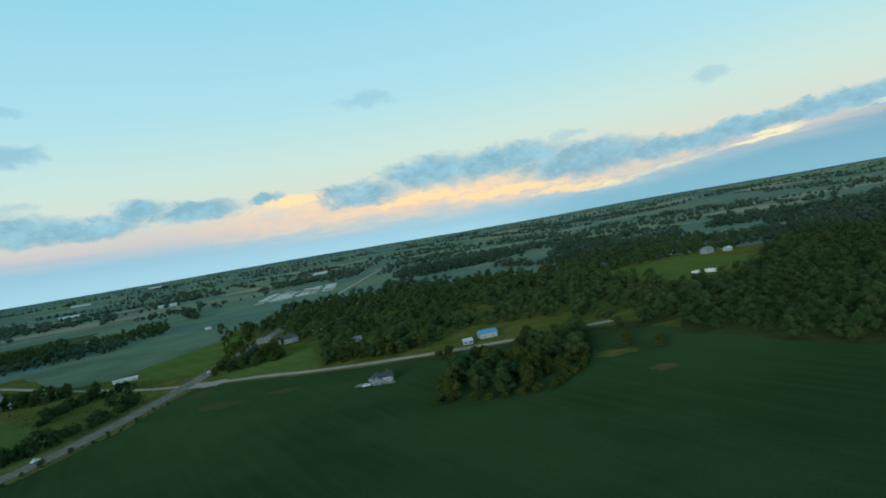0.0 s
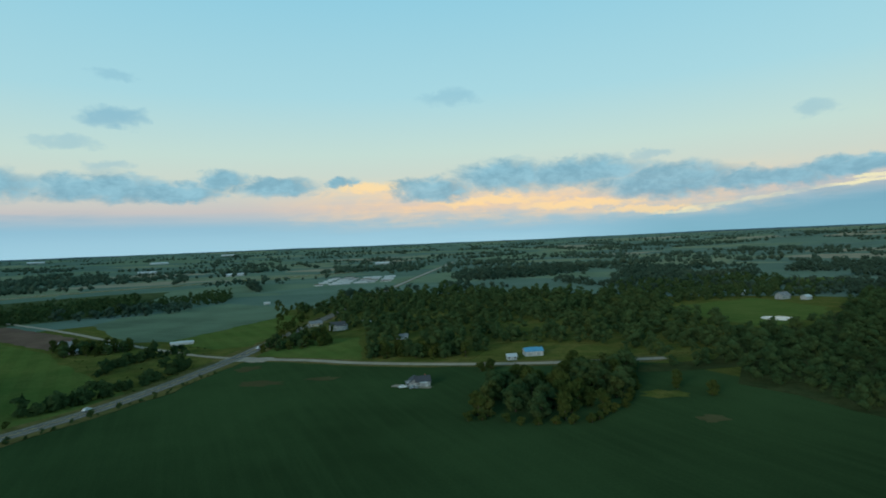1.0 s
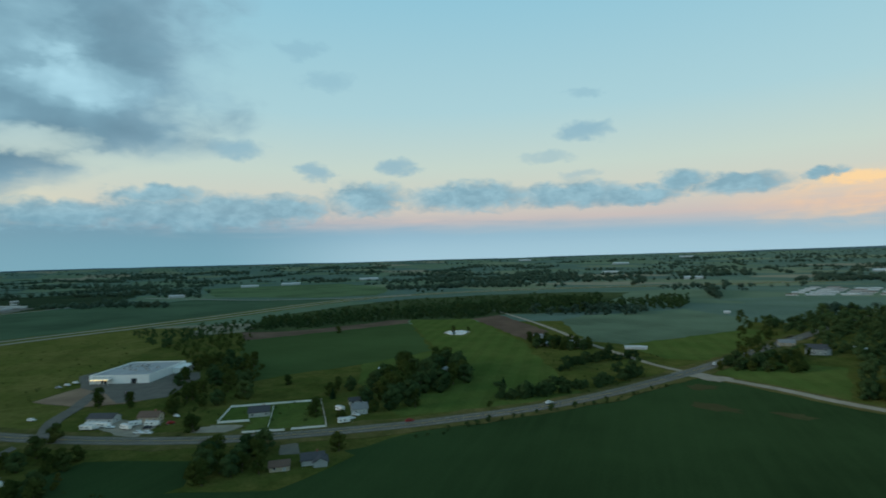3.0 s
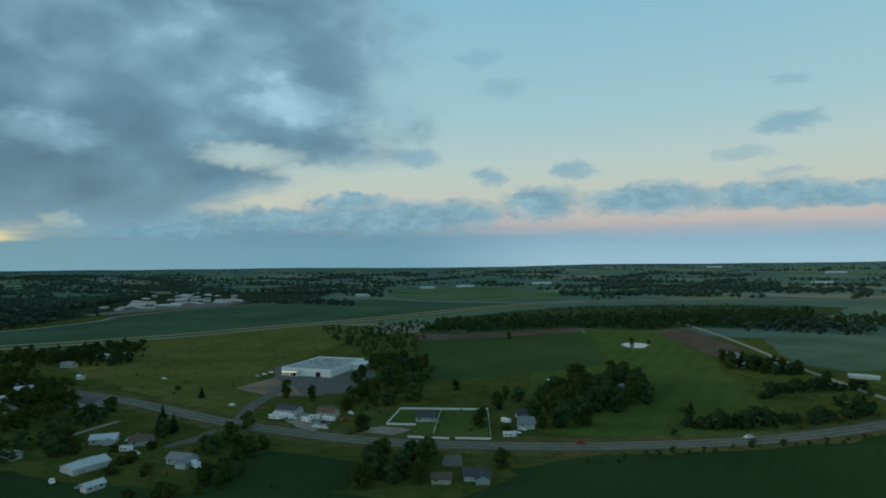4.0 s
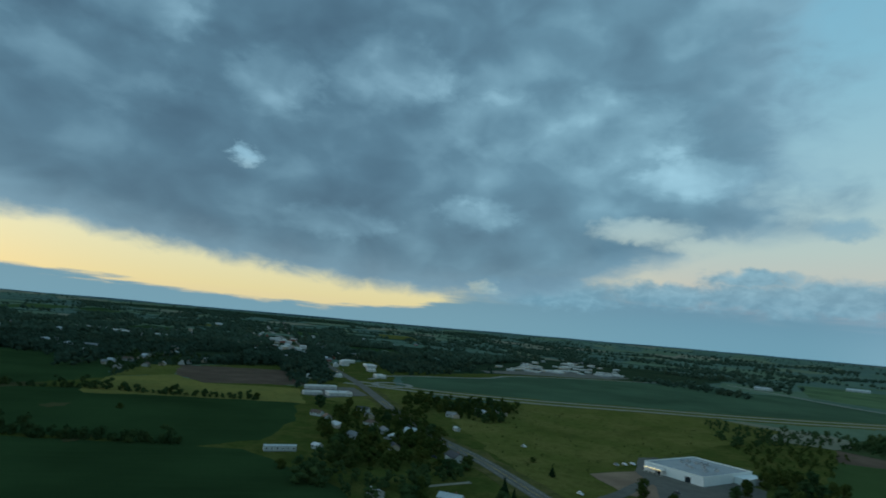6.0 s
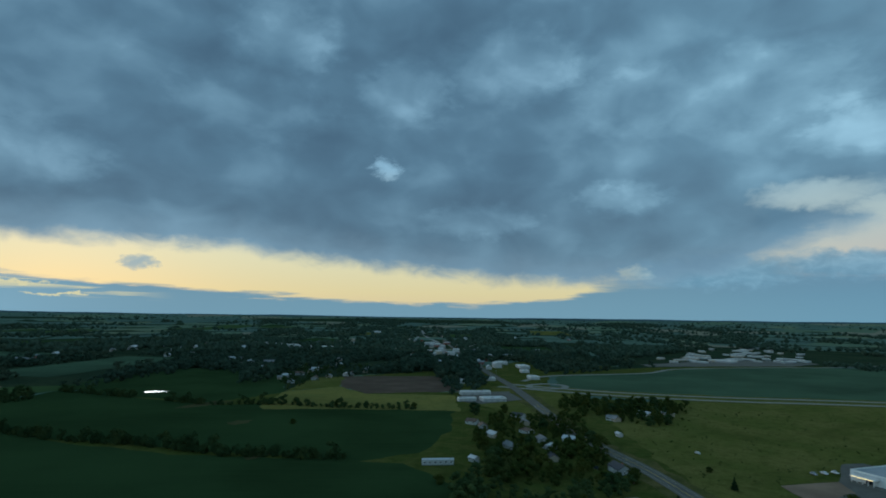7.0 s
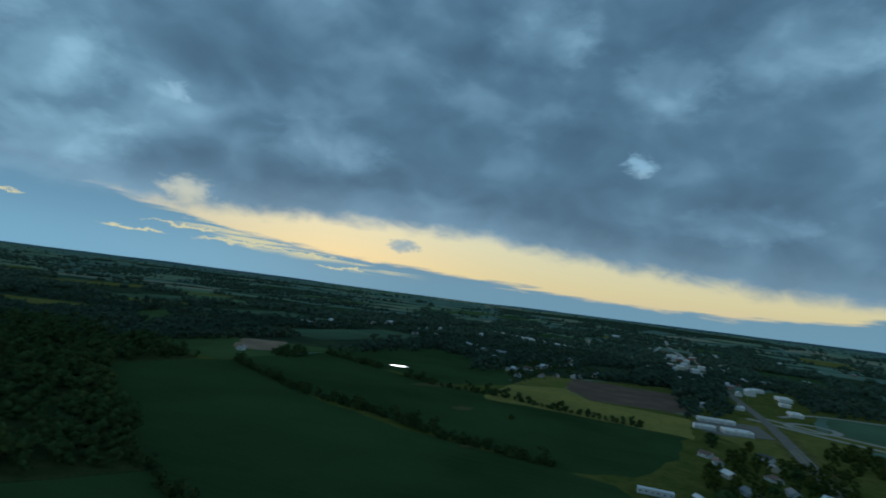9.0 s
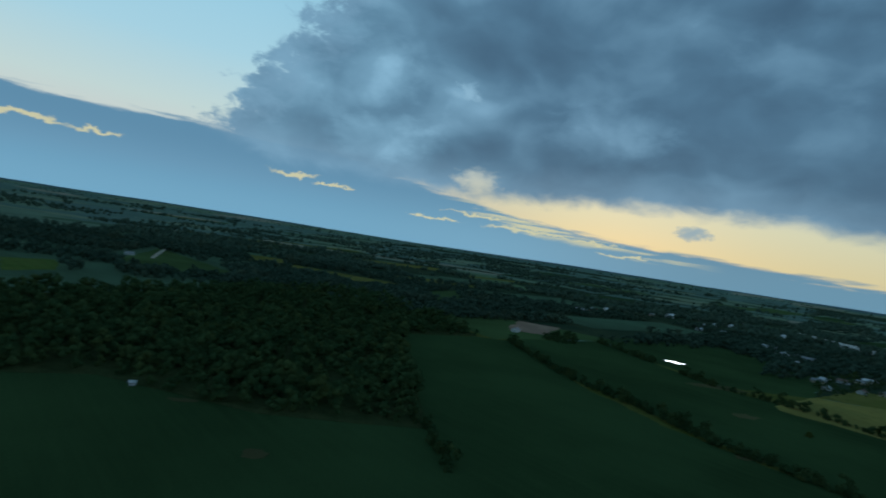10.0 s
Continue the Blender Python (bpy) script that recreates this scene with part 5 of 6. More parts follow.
HEDGE_SHAPES = [crown_shape(np.random.default_rng(80 + i), h, w, 7, 18, 0.5, OCTA) for i, (h, w) in enumerate(((3.6, 4.4), (4.6, 4.6), (2.8, 3.8), (6.0, 5.0)))]
for k, (pts, gap, grp) in enumerate(HEDGES):
    wood("hedgerow", [p for p in along(pts, gap * (0.4 if k < 2 else 0.55), 50 + k, 2.4) if rnd.random() < 0.9 and math.hypot(p[0] + 498, p[1] + 506) > 20], grp, LEAF_WOOD, HEDGE_SHAPES, 1.7 if k in (3, 4) else 0.55 if k == 5 else 1.4, 90 + k, 0.45)

TUFTS = [crown_shape(np.random.default_rng(180 + i), h, w, 2, 9, 0.3, OCTA) for i, (h, w) in enumerate(((1.4, 2.2), (1.0, 2.8), (1.9, 2.0)))]
rough = []
for area, gap in ([[(-639, -58), (-739, 11), (-761, 123), (-750, 216), (-631, 191), (-538, 127), (-451, 69), (-405, 64), (-414, 30), (-543, -23)], 12], [[(-299, 104), (-345, 65), (-400, 177), (-512, 228), (-339, 172), (-268, 190)], 9], [[(-237, 62), (-258, 27), (-328, -40), (-416, -107), (-376, -10), (-296, 63)], 8], [[(-194, 292), (-324, 407), (-369, 456), (-295, 484), (-198, 426)], 9]):
    rough += [q for q in scatter(area, gap, len(rough) + 7, 0.9) if rnd.random() < 0.55]
wood("weeds", rough, "tall weeds and thistles in rough grass", LEAF_DRY, TUFTS, 0.8, 95, 0.5)


# ---------- buildings ----------
def gable_walls(w, d, h, rise):
    bm = bmesh.new()
    pts = [(-w / 2, -d / 2), (w / 2, -d / 2), (w / 2, d / 2), (-w / 2, d / 2)]
    lo = [bm.verts.new((x, y, -0.2)) for x, y in pts]
    hi = [bm.verts.new((x, y, h)) for x, y in pts]
    a, b = bm.verts.new((-w / 2, 0, h + rise)), bm.verts.new((w / 2, 0, h + rise))
    bm.faces.new((lo[0], lo[1], hi[1], hi[0]))
    bm.faces.new((lo[2], lo[3], hi[3], hi[2]))
    bm.faces.new((lo[1], lo[2], hi[2], b, hi[1]))
    bm.faces.new((lo[3], lo[0], hi[0], a, hi[3]))
    bm.faces.new((hi[0], hi[1], b, a))
    bm.faces.new((hi[2], hi[3], a, b))
    bm.faces.new(lo[::-1])
    return bm


def gable_roof(w, d, h, rise, over=0.5, thick=0.22):
    bm = bmesh.new()
    s = rise / (d / 2)
    prof = [(-d / 2 - over, h - over * s), (0, h + rise), (d / 2 + over, h - over * s)]
    vs = [[bm.verts.new((x, y, z + dz)) for y, z in prof] for x in (-w / 2 - over, w / 2 + over) for dz in (0.03, 0.03 + thick)]
    l0, l1, r0, r1 = vs
    for i in range(2):
        bm.faces.new((l1[i], r1[i], r1[i + 1], l1[i + 1]))
        bm.faces.new((l0[i + 1], r0[i + 1], r0[i], l0[i]))
        bm.faces.new((l0[i], l1[i], l1[i + 1], l0[i + 1]))
        bm.faces.new((r0[i + 1], r1[i + 1], r1[i], r0[i]))
    bm.faces.new((l0[0], r0[0], r1[0], l1[0]))
    bm.faces.new((l1[2], r1[2], r0[2], l0[2]))
    bmesh.ops.recalc_face_normals(bm, faces=bm.faces)
    return bm


def opening(parent, name, x, y, z, w, h, face, frame_mat, pane_mat):
    """A window or door in a frame on a wall; face is the wall's outward axis."""
    t = 0.12
    bm = bmesh.new()
    if face in "xX":
        for b in ((x, y - w / 2, z, t, 0.12, h), (x, y + w / 2, z, t, 0.12, h), (x, y, z - 0.06, t, w + 0.24, 0.12), (x, y, z + h - 0.06, t, w + 0.24, 0.12)):
            box(bm, *b)
        pane = boxes((x, y, z + 0.06, t * 0.5, w - 0.12, h - 0.12))
    else:
        for b in ((x - w / 2, y, z, 0.12, t, h), (x + w / 2, y, z, 0.12, t, h), (x, y, z - 0.06, w + 0.24, t, 0.12), (x, y, z + h - 0.06, w + 0.24, t, 0.12)):
            box(bm, *b)
        pane = boxes((x, y, z + 0.06, w - 0.12, t * 0.5, h - 0.12))
    f = part(name, bm, frame_mat, parent)
    part("pane" if name == "window" else "panel", pane, pane_mat, f)


def house(x, y, turn, w, d, h, rise, wall, roof, label, name="house", doors=1, chimney=True, garage=False, wing=None, category="house", porch=False):
    w, d = w * 0.88, d * 0.88
    e = thing(name, x, y, land(x, y), turn, label, category)
    part("wall", gable_walls(w, d, h, rise), wall, e)
    part("roof", gable_roof(w, d, h, rise), roof, e)
    n = max(2, int(w / 3.4))
    for side in (-1, 1):
        for i in range(n):
            u = -w / 2 + w * (i + 0.5) / n
            if side < 0 and i == n // 2 and doors:
                opening(e, "door", u, side * d / 2, 0.15, 1.0, 2.05, "y", WHITE, GREY_SIDING)
            else:
                for lev in range(1 if h < 4.5 else 2):
                    opening(e, "window", u, side * d / 2, 0.95 + 2.7 * lev, 1.1, 1.3, "y", WHITE, GLASS_DARK)
        opening(e, "window", side * w / 2, 0, 0.95, 1.1, 1.3, "x", WHITE, GLASS_DARK)
    if garage:
        g_w = 5.5
        opening(e, "garage_door", -w / 2 + g_w / 2 + 0.6, -d / 2 - 0.08, 0.05, g_w - 0.8, 2.2, "y", WHITE, WHITE_SIDING)
    if chimney:
        part("chimney", boxes((w * 0.22, d * 0.08, h + rise * 0.5, 0.7, 0.7, rise * 0.5 + 0.9)), BRICK, e)
    if porch:
        p = part("porch", boxes((0, -d / 2 - 1.1, 0, w * 0.5, 2.2, 0.25), (-w * 0.23, -d / 2 - 2.0, 0.25, 0.14, 0.14, 2.2), (w * 0.23, -d / 2 - 2.0, 0.25, 0.14, 0.14, 2.2), (0, -d / 2 - 1.1, 2.45, w * 0.52, 2.5, 0.14)), WHITE, e)
    if wing:
        ww, wd, wx, wy = wing
        a = part("wing", gable_walls(ww, wd, h * 0.9, rise * 0.8), wall, e)
        a.matrix_basis = pose(wx, wy, 0, 0, 0, 90)
        b = part("wing_roof", gable_roof(ww, wd, h * 0.9, rise * 0.8), roof, e)
        b.matrix_basis = pose(wx, wy, 0.02, 0, 0, 90)
    return e


def barn(x, y, turn, w, d, h, rise, wall, roof, label, name="barn", category="barn", doors=2):
    e = thing(name, x, y, land(x, y), turn, label, category)
    part("wall", gable_walls(w, d, h, rise), wall, e)
    part("roof", gable_roof(w, d, h, rise, 0.4, 0.18), roof, e)
    for i in range(doors):
        u = -w / 2 + w * (i + 0.5) / doors
        opening(e, "door", u, -d / 2, 0.05, min(3.6, w / doors * 0.5), min(3.2, h * 0.75), "y", WHITE, GREY_SIDING)
    part("ridge_vent", boxes((0, 0, h + rise + 0.18, w * 0.5, 0.5, 0.25)), roof, e)
    return e


def hall(x, y, turn, w, d, h, label, roof=MEMBRANE, wall=WHITE_SIDING, name="warehouse", units=3, category="warehouse", bays=4, lit=False):
    """A flat-roofed hall with a parapet, roof units and loading doors."""
    e = thing(name, x, y, land(x, y), turn, label, category)
    part("wall", boxes((0, 0, -0.2, w, d, h + 0.2), bevel=0.05), wall, e)
    part("parapet", boxes((0, -d / 2 + 0.15, h, w, 0.3, 0.8), (0, d / 2 - 0.15, h, w, 0.3, 0.8), (-w / 2 + 0.15, 0, h, 0.3, d - 0.6, 0.8), (w / 2 - 0.15, 0, h, 0.3, d - 0.6, 0.8)), WHITE, e)
    part("roof", boxes((0, 0, h, w - 0.6, d - 0.6, 0.12)), roof, e)
    rng = random.Random(int(x))
    for i in range(units):
        ux, uy = rng.uniform(-0.38, 0.38) * w, rng.uniform(-0.35, 0.35) * d
        u = part("roof_unit", boxes((ux, uy, h + 0.12, 2.6, 1.8, 1.3), bevel=0.08), STEEL, e)
        bm = bmesh.new()
        rod(bm, (ux, uy, h + 1.42), (ux, uy, h + 1.6), 0.6, 0.6, 12)
        part("fan_housing", bm, RUBBER, u)
    for i in range(bays):
        opening(e, "loading_door", -w / 2 + w * (i + 0.5) / bays, -d / 2, 0.1, min(4.0, w / bays * 0.6), min(3.6, h * 0.7), "y", STEEL, GLASS_DARK if lit else GREY_SIDING)
    return e

# the store with its car park
plot("car_park", [(-449, 69), (-476, 102), (-449, 131), (-403, 133), (-396, 111), (-409, 86)], CLAY, "reddish bare car park before the store", 1.0, "car park")
plot("car_park", [(-402, 104), (-437, 107), (-474, 100), (-524, 109), (-534, 122), (-465, 177), (-442, 169), (-396, 131)], ASPHALT, "dark asphalt car park round the store", 0.6, "car park")
STORE_TURN = 45
store = hall(-488, 142, STORE_TURN, 43, 56, 5.4, "large white flat-roofed store with grey roof and roof units", MEMBRANE, STORE_WHITE, "store", 12, "store", 2, True)
part("annex", boxes((26, 16, -0.2, 9, 20, 4.4), (26, 16, 4.2, 9.6, 20.6, 0.35)), STORE_WHITE, store)
canopy = part("canopy", boxes((-12, -30.2, 3.4, 14, 4.4, 0.5), *[(-18.2 + 3.1 * i, -32.0, 0, 0.3, 0.3, 3.4) for i in range(5)]), WHITE, store, "white entrance canopy on posts")
for i in range(4):
    part("lamp_panel", boxes((-16.8 + 3.2 * i, -32.45, 3.42, 2.6, 0.06, 0.44)), LAMP, canopy, "lit yellow lamp panel")
part("fascia", boxes((-12, -28.15, 4.0, 14, 0.3, 1.4)), METAL_WHITE, store)


def small_house(x, y, turn, w, d, h, rise, wall, roof, label, category="house", name="house"):
    """A house seen from far off: walls, roof, a door and a few windows."""
    e = thing(name, x, y, land(x, y), turn, label, category)
    part("wall", gable_walls(w, d, h, rise), wall, e)
    part("roof", gable_roof(w, d, h, rise, 0.45, 0.2), roof, e)
    opening(e, "door", 0, -d / 2, 0.1, 1.0, 2.0, "y", WHITE, GREY_SIDING)
    for u in (-0.3, 0.3):
        opening(e, "window", u * w, -d / 2, 0.95, 1.2, 1.3, "y", WHITE, GLASS_DARK)
        opening(e, "window", u * w, d / 2, 0.95, 1.2, 1.3, "y", WHITE, GLASS_DARK)
    return e


# farm in the soybeans, and the houses of the side road
house(-40, 304, 14, 9, 7, 2.8, 2.2, GREY_SIDING, SHINGLE, "grey farmhouse with dark gabled roof in the soybeans", wing=(7, 6, -3.5, 2.5), porch=True)
small_house(-47, 303, 14, 3.4, 3, 2.0, 0.8, GREY_SIDING, SHINGLE_GREY, "low grey shed beside the farmhouse", "shed", "shed")
barn(27, 378, 8, 12, 8, 3.2, 1.8, WHITE_SIDING, METAL_BLUE, "pale barn with bright blue metal roof")
small_house(12, 365, 8, 6, 5, 2.4, 1.4, WHITE_SIDING, METAL_WHITE, "white shed beside the blue barn", "shed", "shed")
house(-140, 524, 20, 16, 10, 4.6, 3.0, GREY_SIDING, SHINGLE, "grey house with dark roof among trees", wing=(12, 9, 5, 4))
small_house(-116, 548, 20, 9, 7, 3, 2, WHITE_SIDING, METAL_WHITE, "small white house at the edge of the wood")
small_house(-170, 556, 30, 12, 8, 3, 2.2, TAN_SIDING, SHINGLE_GREY, "tan house behind the crossroads trees")
small_house(-71, 459, 10, 9, 6, 2.6, 1.8, WHITE_SIDING, SHINGLE_GREY, "white shed in the side road garden", "shed", "shed")
# along the highway
house(-308, 150, 62, 12, 8, 2.8, 2.4, WHITE_SIDING, SHINGLE, "white house with dark roof inside a white fence")
house(-331, 254, 50, 14, 9, 3.2, 2.4, RED_PAINT, METAL_BLUE, "red house with blue metal roof among trees")
house(-221, 131, 60, 10, 7.5, 2.4, 1.9, GREY_SIDING, SHINGLE, "house with dark gabled roof behind roadside trees", wing=(8, 5.5, 3, -2.5), garage=True)
house(-224, 118, 60, 8.5, 6, 2.2, 1.5, TAN_SIDING, SHINGLE_BROWN, "low house with brown roof beside the dark one", chimney=False)
house(-360, 88, 42, 16, 8, 3.0, 1.8, WHITE_SIDING, SHINGLE, "white bungalow with black roof near the drive", chimney=False)
house(-343, 106, 45, 12, 8, 3.0, 2.2, TAN_SIDING, SHINGLE_BROWN, "tan house with brown roof by the road")
house(-271, 189, 64, 9, 8, 3.0, 2.4, WHITE_SIDING, SHINGLE_GREY, "small white house behind garden trees", chimney=False)
small_house(-288, 199, 64, 8, 5, 2.6, 1.4, WHITE_SIDING, SHINGLE, "low garage with dark roof", "garage", "garage")
small_house(-348, 265, 50, 8, 6, 2.8, 1.6, WHITE_SIDING, METAL_WHITE, "white shed among the farmstead trees", "shed", "shed")
small_house(-314, 292, 30, 8, 5, 3.5, 1.4, WHITE_SIDING, METAL_WHITE, "white shed roof showing between trees", "shed", "shed")
# lane houses
house(-362, 468, 40, 13, 9, 3.2, 2.4, WHITE_SIDING, SHINGLE_GREY, "white house beside the gravel lane")
house(-311, 447, 35, 16, 10, 3.4, 2.4, TAN_SIDING, METAL_WHITE, "tan house with pale metal roof by the lane", garage=True)
small_house(-333, 438, 35, 9, 6, 2.8, 1.6, WHITE_SIDING, METAL_WHITE, "white shed by the lane houses", "shed", "shed")
barn(-260, 468, 28, 18, 5, 2.0, 0.8, WHITE_SIDING, METAL_WHITE, "long low white shed in the meadow", doors=3)
# village
barn(-307, -6, 122, 15, 10, 2.6, 1.5, WHITE_SIDING, METAL_WHITE, "long white metal barn behind the village")
house(-296, 30, 48, 12, 7, 2.6, 1.7, WHITE_SIDING, SHINGLE_GREY, "white house with pale grey roof by the hedge", wing=(8, 5, 5, -3))
house(-346, -2, 80, 13, 7, 2.6, 1.6, WHITE_SIDING, METAL_WHITE, "white house with pale roof on a lawn", wing=(6, 5, 3, -3))
house(-334, 14, 78, 11, 7, 2.6, 1.8, GREY_SIDING, SHINGLE_BROWN, "grey house with brown roof beside a dark tree", wing=(7, 5, -3, 3))
small_house(-337, -37, 55, 7, 5, 2.6, 1.4, WHITE_SIDING, METAL_WHITE, "small white house beside the trees")
small_house(-279, -1, 122, 7, 4, 2.2, 1.1, WHITE_SIDING, METAL_WHITE, "white garden shed in the village", "shed", "shed")
small_house(-417, -101, 62, 6, 4, 2.6, 1.2, WHITE_SIDING, METAL_WHITE, "small white shed beside the mobile home", "shed", "shed")
house(-435, -15, 36, 15, 9, 3.0, 2.4, GREY_SIDING, SHINGLE, "grey house with blue-black roof near the highway", garage=True)
house(-655, -28, 35, 12, 7, 2.8, 1.8, GREY_SIDING, METAL_WHITE, "grey house with pale roof behind the highway trees")
house(-668, -6, 35, 15, 7, 2.8, 1.6, TAN_SIDING, METAL_WHITE, "long tan house at the meadow edge")
small_house(-614, -46, 35, 11, 6, 2.6, 1.6, TAN_SIDING, SHINGLE_GREY, "tan house with grey roof in the village")
small_house(-545, -32, 35, 6, 3.5, 2.4, 0.8, WHITE_SIDING, METAL_WHITE, "white garage close to the highway", "garage", "garage")
VILLAGE = [(-523, -137, 1), (-494, -117, 2), (-586, -127, 0), (-495, -79, 1), (-477, -69, 3), (-537, -152, 0), (-555, -111, 2), (-464, -92, 1), (-617, -49, 0), (-654, -22, 2), (-521, -99, 3), (-506, -60, 0), (-444, -58, 2)]
for i, (x, y, k) in enumerate(VILLAGE):
    wall = (WHITE_SIDING, GREY_SIDING, TAN_SIDING, WHITE_SIDING)[k]
    roof = (SHINGLE_GREY, SHINGLE_BROWN, SHINGLE, METAL_WHITE)[(k + i) % 4]
    say = ("white", "grey", "tan", "white")[k] + " village house with " + ("grey shingle", "brown shingle", "dark shingle", "pale metal")[(k + i) % 4] + " roof"
    small_house(x, y, 30 + 25 * (i % 3), 9 + i % 4, 6.5, 2.7, 1.8, wall, roof, say)


def mobile_home(x, y, turn, length, label):
    e = thing("mobile_home", x, y, 0, turn, label, "mobile home")
    part("body", boxes((0, 0, 0.5, length, 4.2, 2.7), bevel=0.12), WHITE_SIDING, e)
    part("roof", gable_roof(length, 4.2, 3.2, 0.45, 0.15, 0.1), METAL_WHITE, e)
    part("skirting", boxes((0, 0, 0, length - 0.2, 4.0, 0.5)), GREY_SIDING, e)
    for i in range(6):
        opening(e, "window", -length / 2 + length * (i + 0.5) / 6, -2.12, 1.3, 1.2, 1.0, "y", WHITE, GLASS_DARK)
    opening(e, "door", length * 0.2, 2.12, 0.55, 0.9, 2.0, "y", WHITE, GREY_SIDING)
    part("steps", boxes((length * 0.2, 2.7, 0, 1.2, 1.0, 0.2), (length * 0.2, 2.45, 0.2, 1.2, 0.6, 0.2)), BARK, e)
    return e


mobile_home(-400, -118, 122, 19.5, "long white mobile home at the edge of the soybeans")


def fence_run(a, b, label):
    a, b = Vector((*a, 0)), Vector((*b, 0))
    d = b - a
    n = max(1, round(d.length / 3.0))
    e = thing("fence", a.x, a.y, 0, math.degrees(math.atan2(d.y, d.x)), label, "fence", "white fences of the lot")
    s = d.length / n
    for i in range(n + 1):
        part("post", boxes((i * s, 0, -0.3, 0.16, 0.16, 1.6), (i * s, 0, 1.3, 0.22, 0.22, 0.06)), WHITE, e)
        if i < n:
            part("panel", boxes((i * s + s / 2, 0, 0.15, s - 0.18, 0.06, 1.0), (i * s + s / 2, 0, 1.15, s - 0.16, 0.1, 0.1)), WHITE, e)


for a, b in [((-310, 128), (-337, 147)), ((-337, 147), (-311, 190)), ((-310, 128), (-301, 141)), ((-283, 129), (-271, 145)), ((-270, 148), (-261, 162)), ((-311, 190), (-262, 163)), ((-319, 164), (-282, 142))]:
    fence_run(a, b, "white vinyl panel fence round the lawn")
plot("lawn", [(-336, 147), (-310, 129), (-301, 141), (-284, 130), (-262, 162), (-311, 189)], LAWN, "mown lawn inside the white fence", 0.5)
plot("driveway", [(-262, 140), (-254, 134), (-240, 126), (-235, 133), (-247, 139)], SHOULDER, "gravel driveway to the dark-roofed house", 0.6, "driveway", 5.0)
plot("driveway", [(-309, 124), (-287, 109), (-281, 115), (-299, 134)], GRAVEL, "gravel driveway beside the fence", 0.5, "driveway", 5.0)
plot("driveway", [(-328, 85), (-316, 92), (-337, 111), (-348, 99), (-366, 92), (-369, 81)], GRAVEL, "worn gravel yard before the roadside houses", 1.0, "driveway", 6.0)
plot("driveway", [(-57, 302), (-36, 296), (-34, 299), (-55, 306)], GRAVEL, "pale gravel strip before the farmhouse", 0.4, "driveway", 6.0)
plot("driveway", [(-340, 48), (-326, 36), (-322, 25), (-326, 23), (-332, 35), (-346, 47)], ASPHALT, "asphalt drive into the village gardens", 0.6, "driveway", 6.0)
plot("driveway", [(-389, 1), (-370, -18), (-367, -17), (-386, 3)], GRAVEL, "gravel path at the village edge", 0.3, "driveway", 6.0)
plot("driveway", [(-303, 111), (-291, 124), (-295, 136), (-305, 128), (-311, 116)], GRAVEL, "worn gravel drive beside the fence", 0.8, "driveway", 5.0)


# ---------- vehicles ----------
def make_car(mat, label, van=False):
    e = thing("car", 0, 0, 0, 0, label, "car")
    bm = bmesh.new()
    box(bm, 0, 0, 0.35, 4.5, 1.8, 0.6, 0.12)
    part("body", bm, mat, e)
    bm = bmesh.new()
    r = bmesh.ops.create_cube(bm, size=1.0, matrix=Matrix.Translation((-0.25, 0, 1.27)) @ Matrix.Diagonal((2.6 if not van else 3.6, 1.6, 0.64 if not van else 1.0, 1)))
    for v in r["verts"]:
        if v.co.z > 1.27:
            v.co.x = -0.25 + (v.co.x + 0.25) * 0.68
            v.co.y *= 0.86
    part("cabin", bm, mat, e)
    for s in (-1, 1):
        part("side_window", boxes((-0.25, s * 0.76, 1.08, 1.7, 0.06, 0.36)), GLASS_DARK, e)
        part("windscreen", boxes((-0.25 + s * 1.08, 0, 1.05, 0.07, 1.3, 0.4)), GLASS_DARK, e)
        part("headlight", boxes((2.24, s * 0.62, 0.62, 0.06, 0.35, 0.16)), WHITE, e)
        for u in (-1.4, 1.4):
            bm = bmesh.new()
            rod(bm, (u, s * 0.82 - 0.11, 0.33), (u, s * 0.82 + 0.11, 0.33), 0.33, 0.33, 14)
            w = part("wheel", bm, RUBBER, e)
            bm = bmesh.new()
            rod(bm, (u, s * 0.94, 0.33), (u, s * 0.945, 0.33), 0.2, 0.18, 10)
            part("rim", bm, STEEL, w)
    return e


MADE = {}
CAR_SAY = ["white parked car", "silver parked car", "red parked car", "dark parked car"]
WHERE = ["in a gravel yard by the road", "on the store car park", "beside a house", "on the roadside"]


def park(k, x, y, turn, spot, z=0.19):
    m = pose(x, y, z, 0, 0, turn)
    if k in MADE:
        e = copy_thing(MADE[k], m)
    else:
        e = MADE[k] = make_car(CARS[k], "", False)
        e.matrix_basis = m
    tagged(e, CAR_SAY[k] + " " + WHERE[spot], "car", "parked cars")


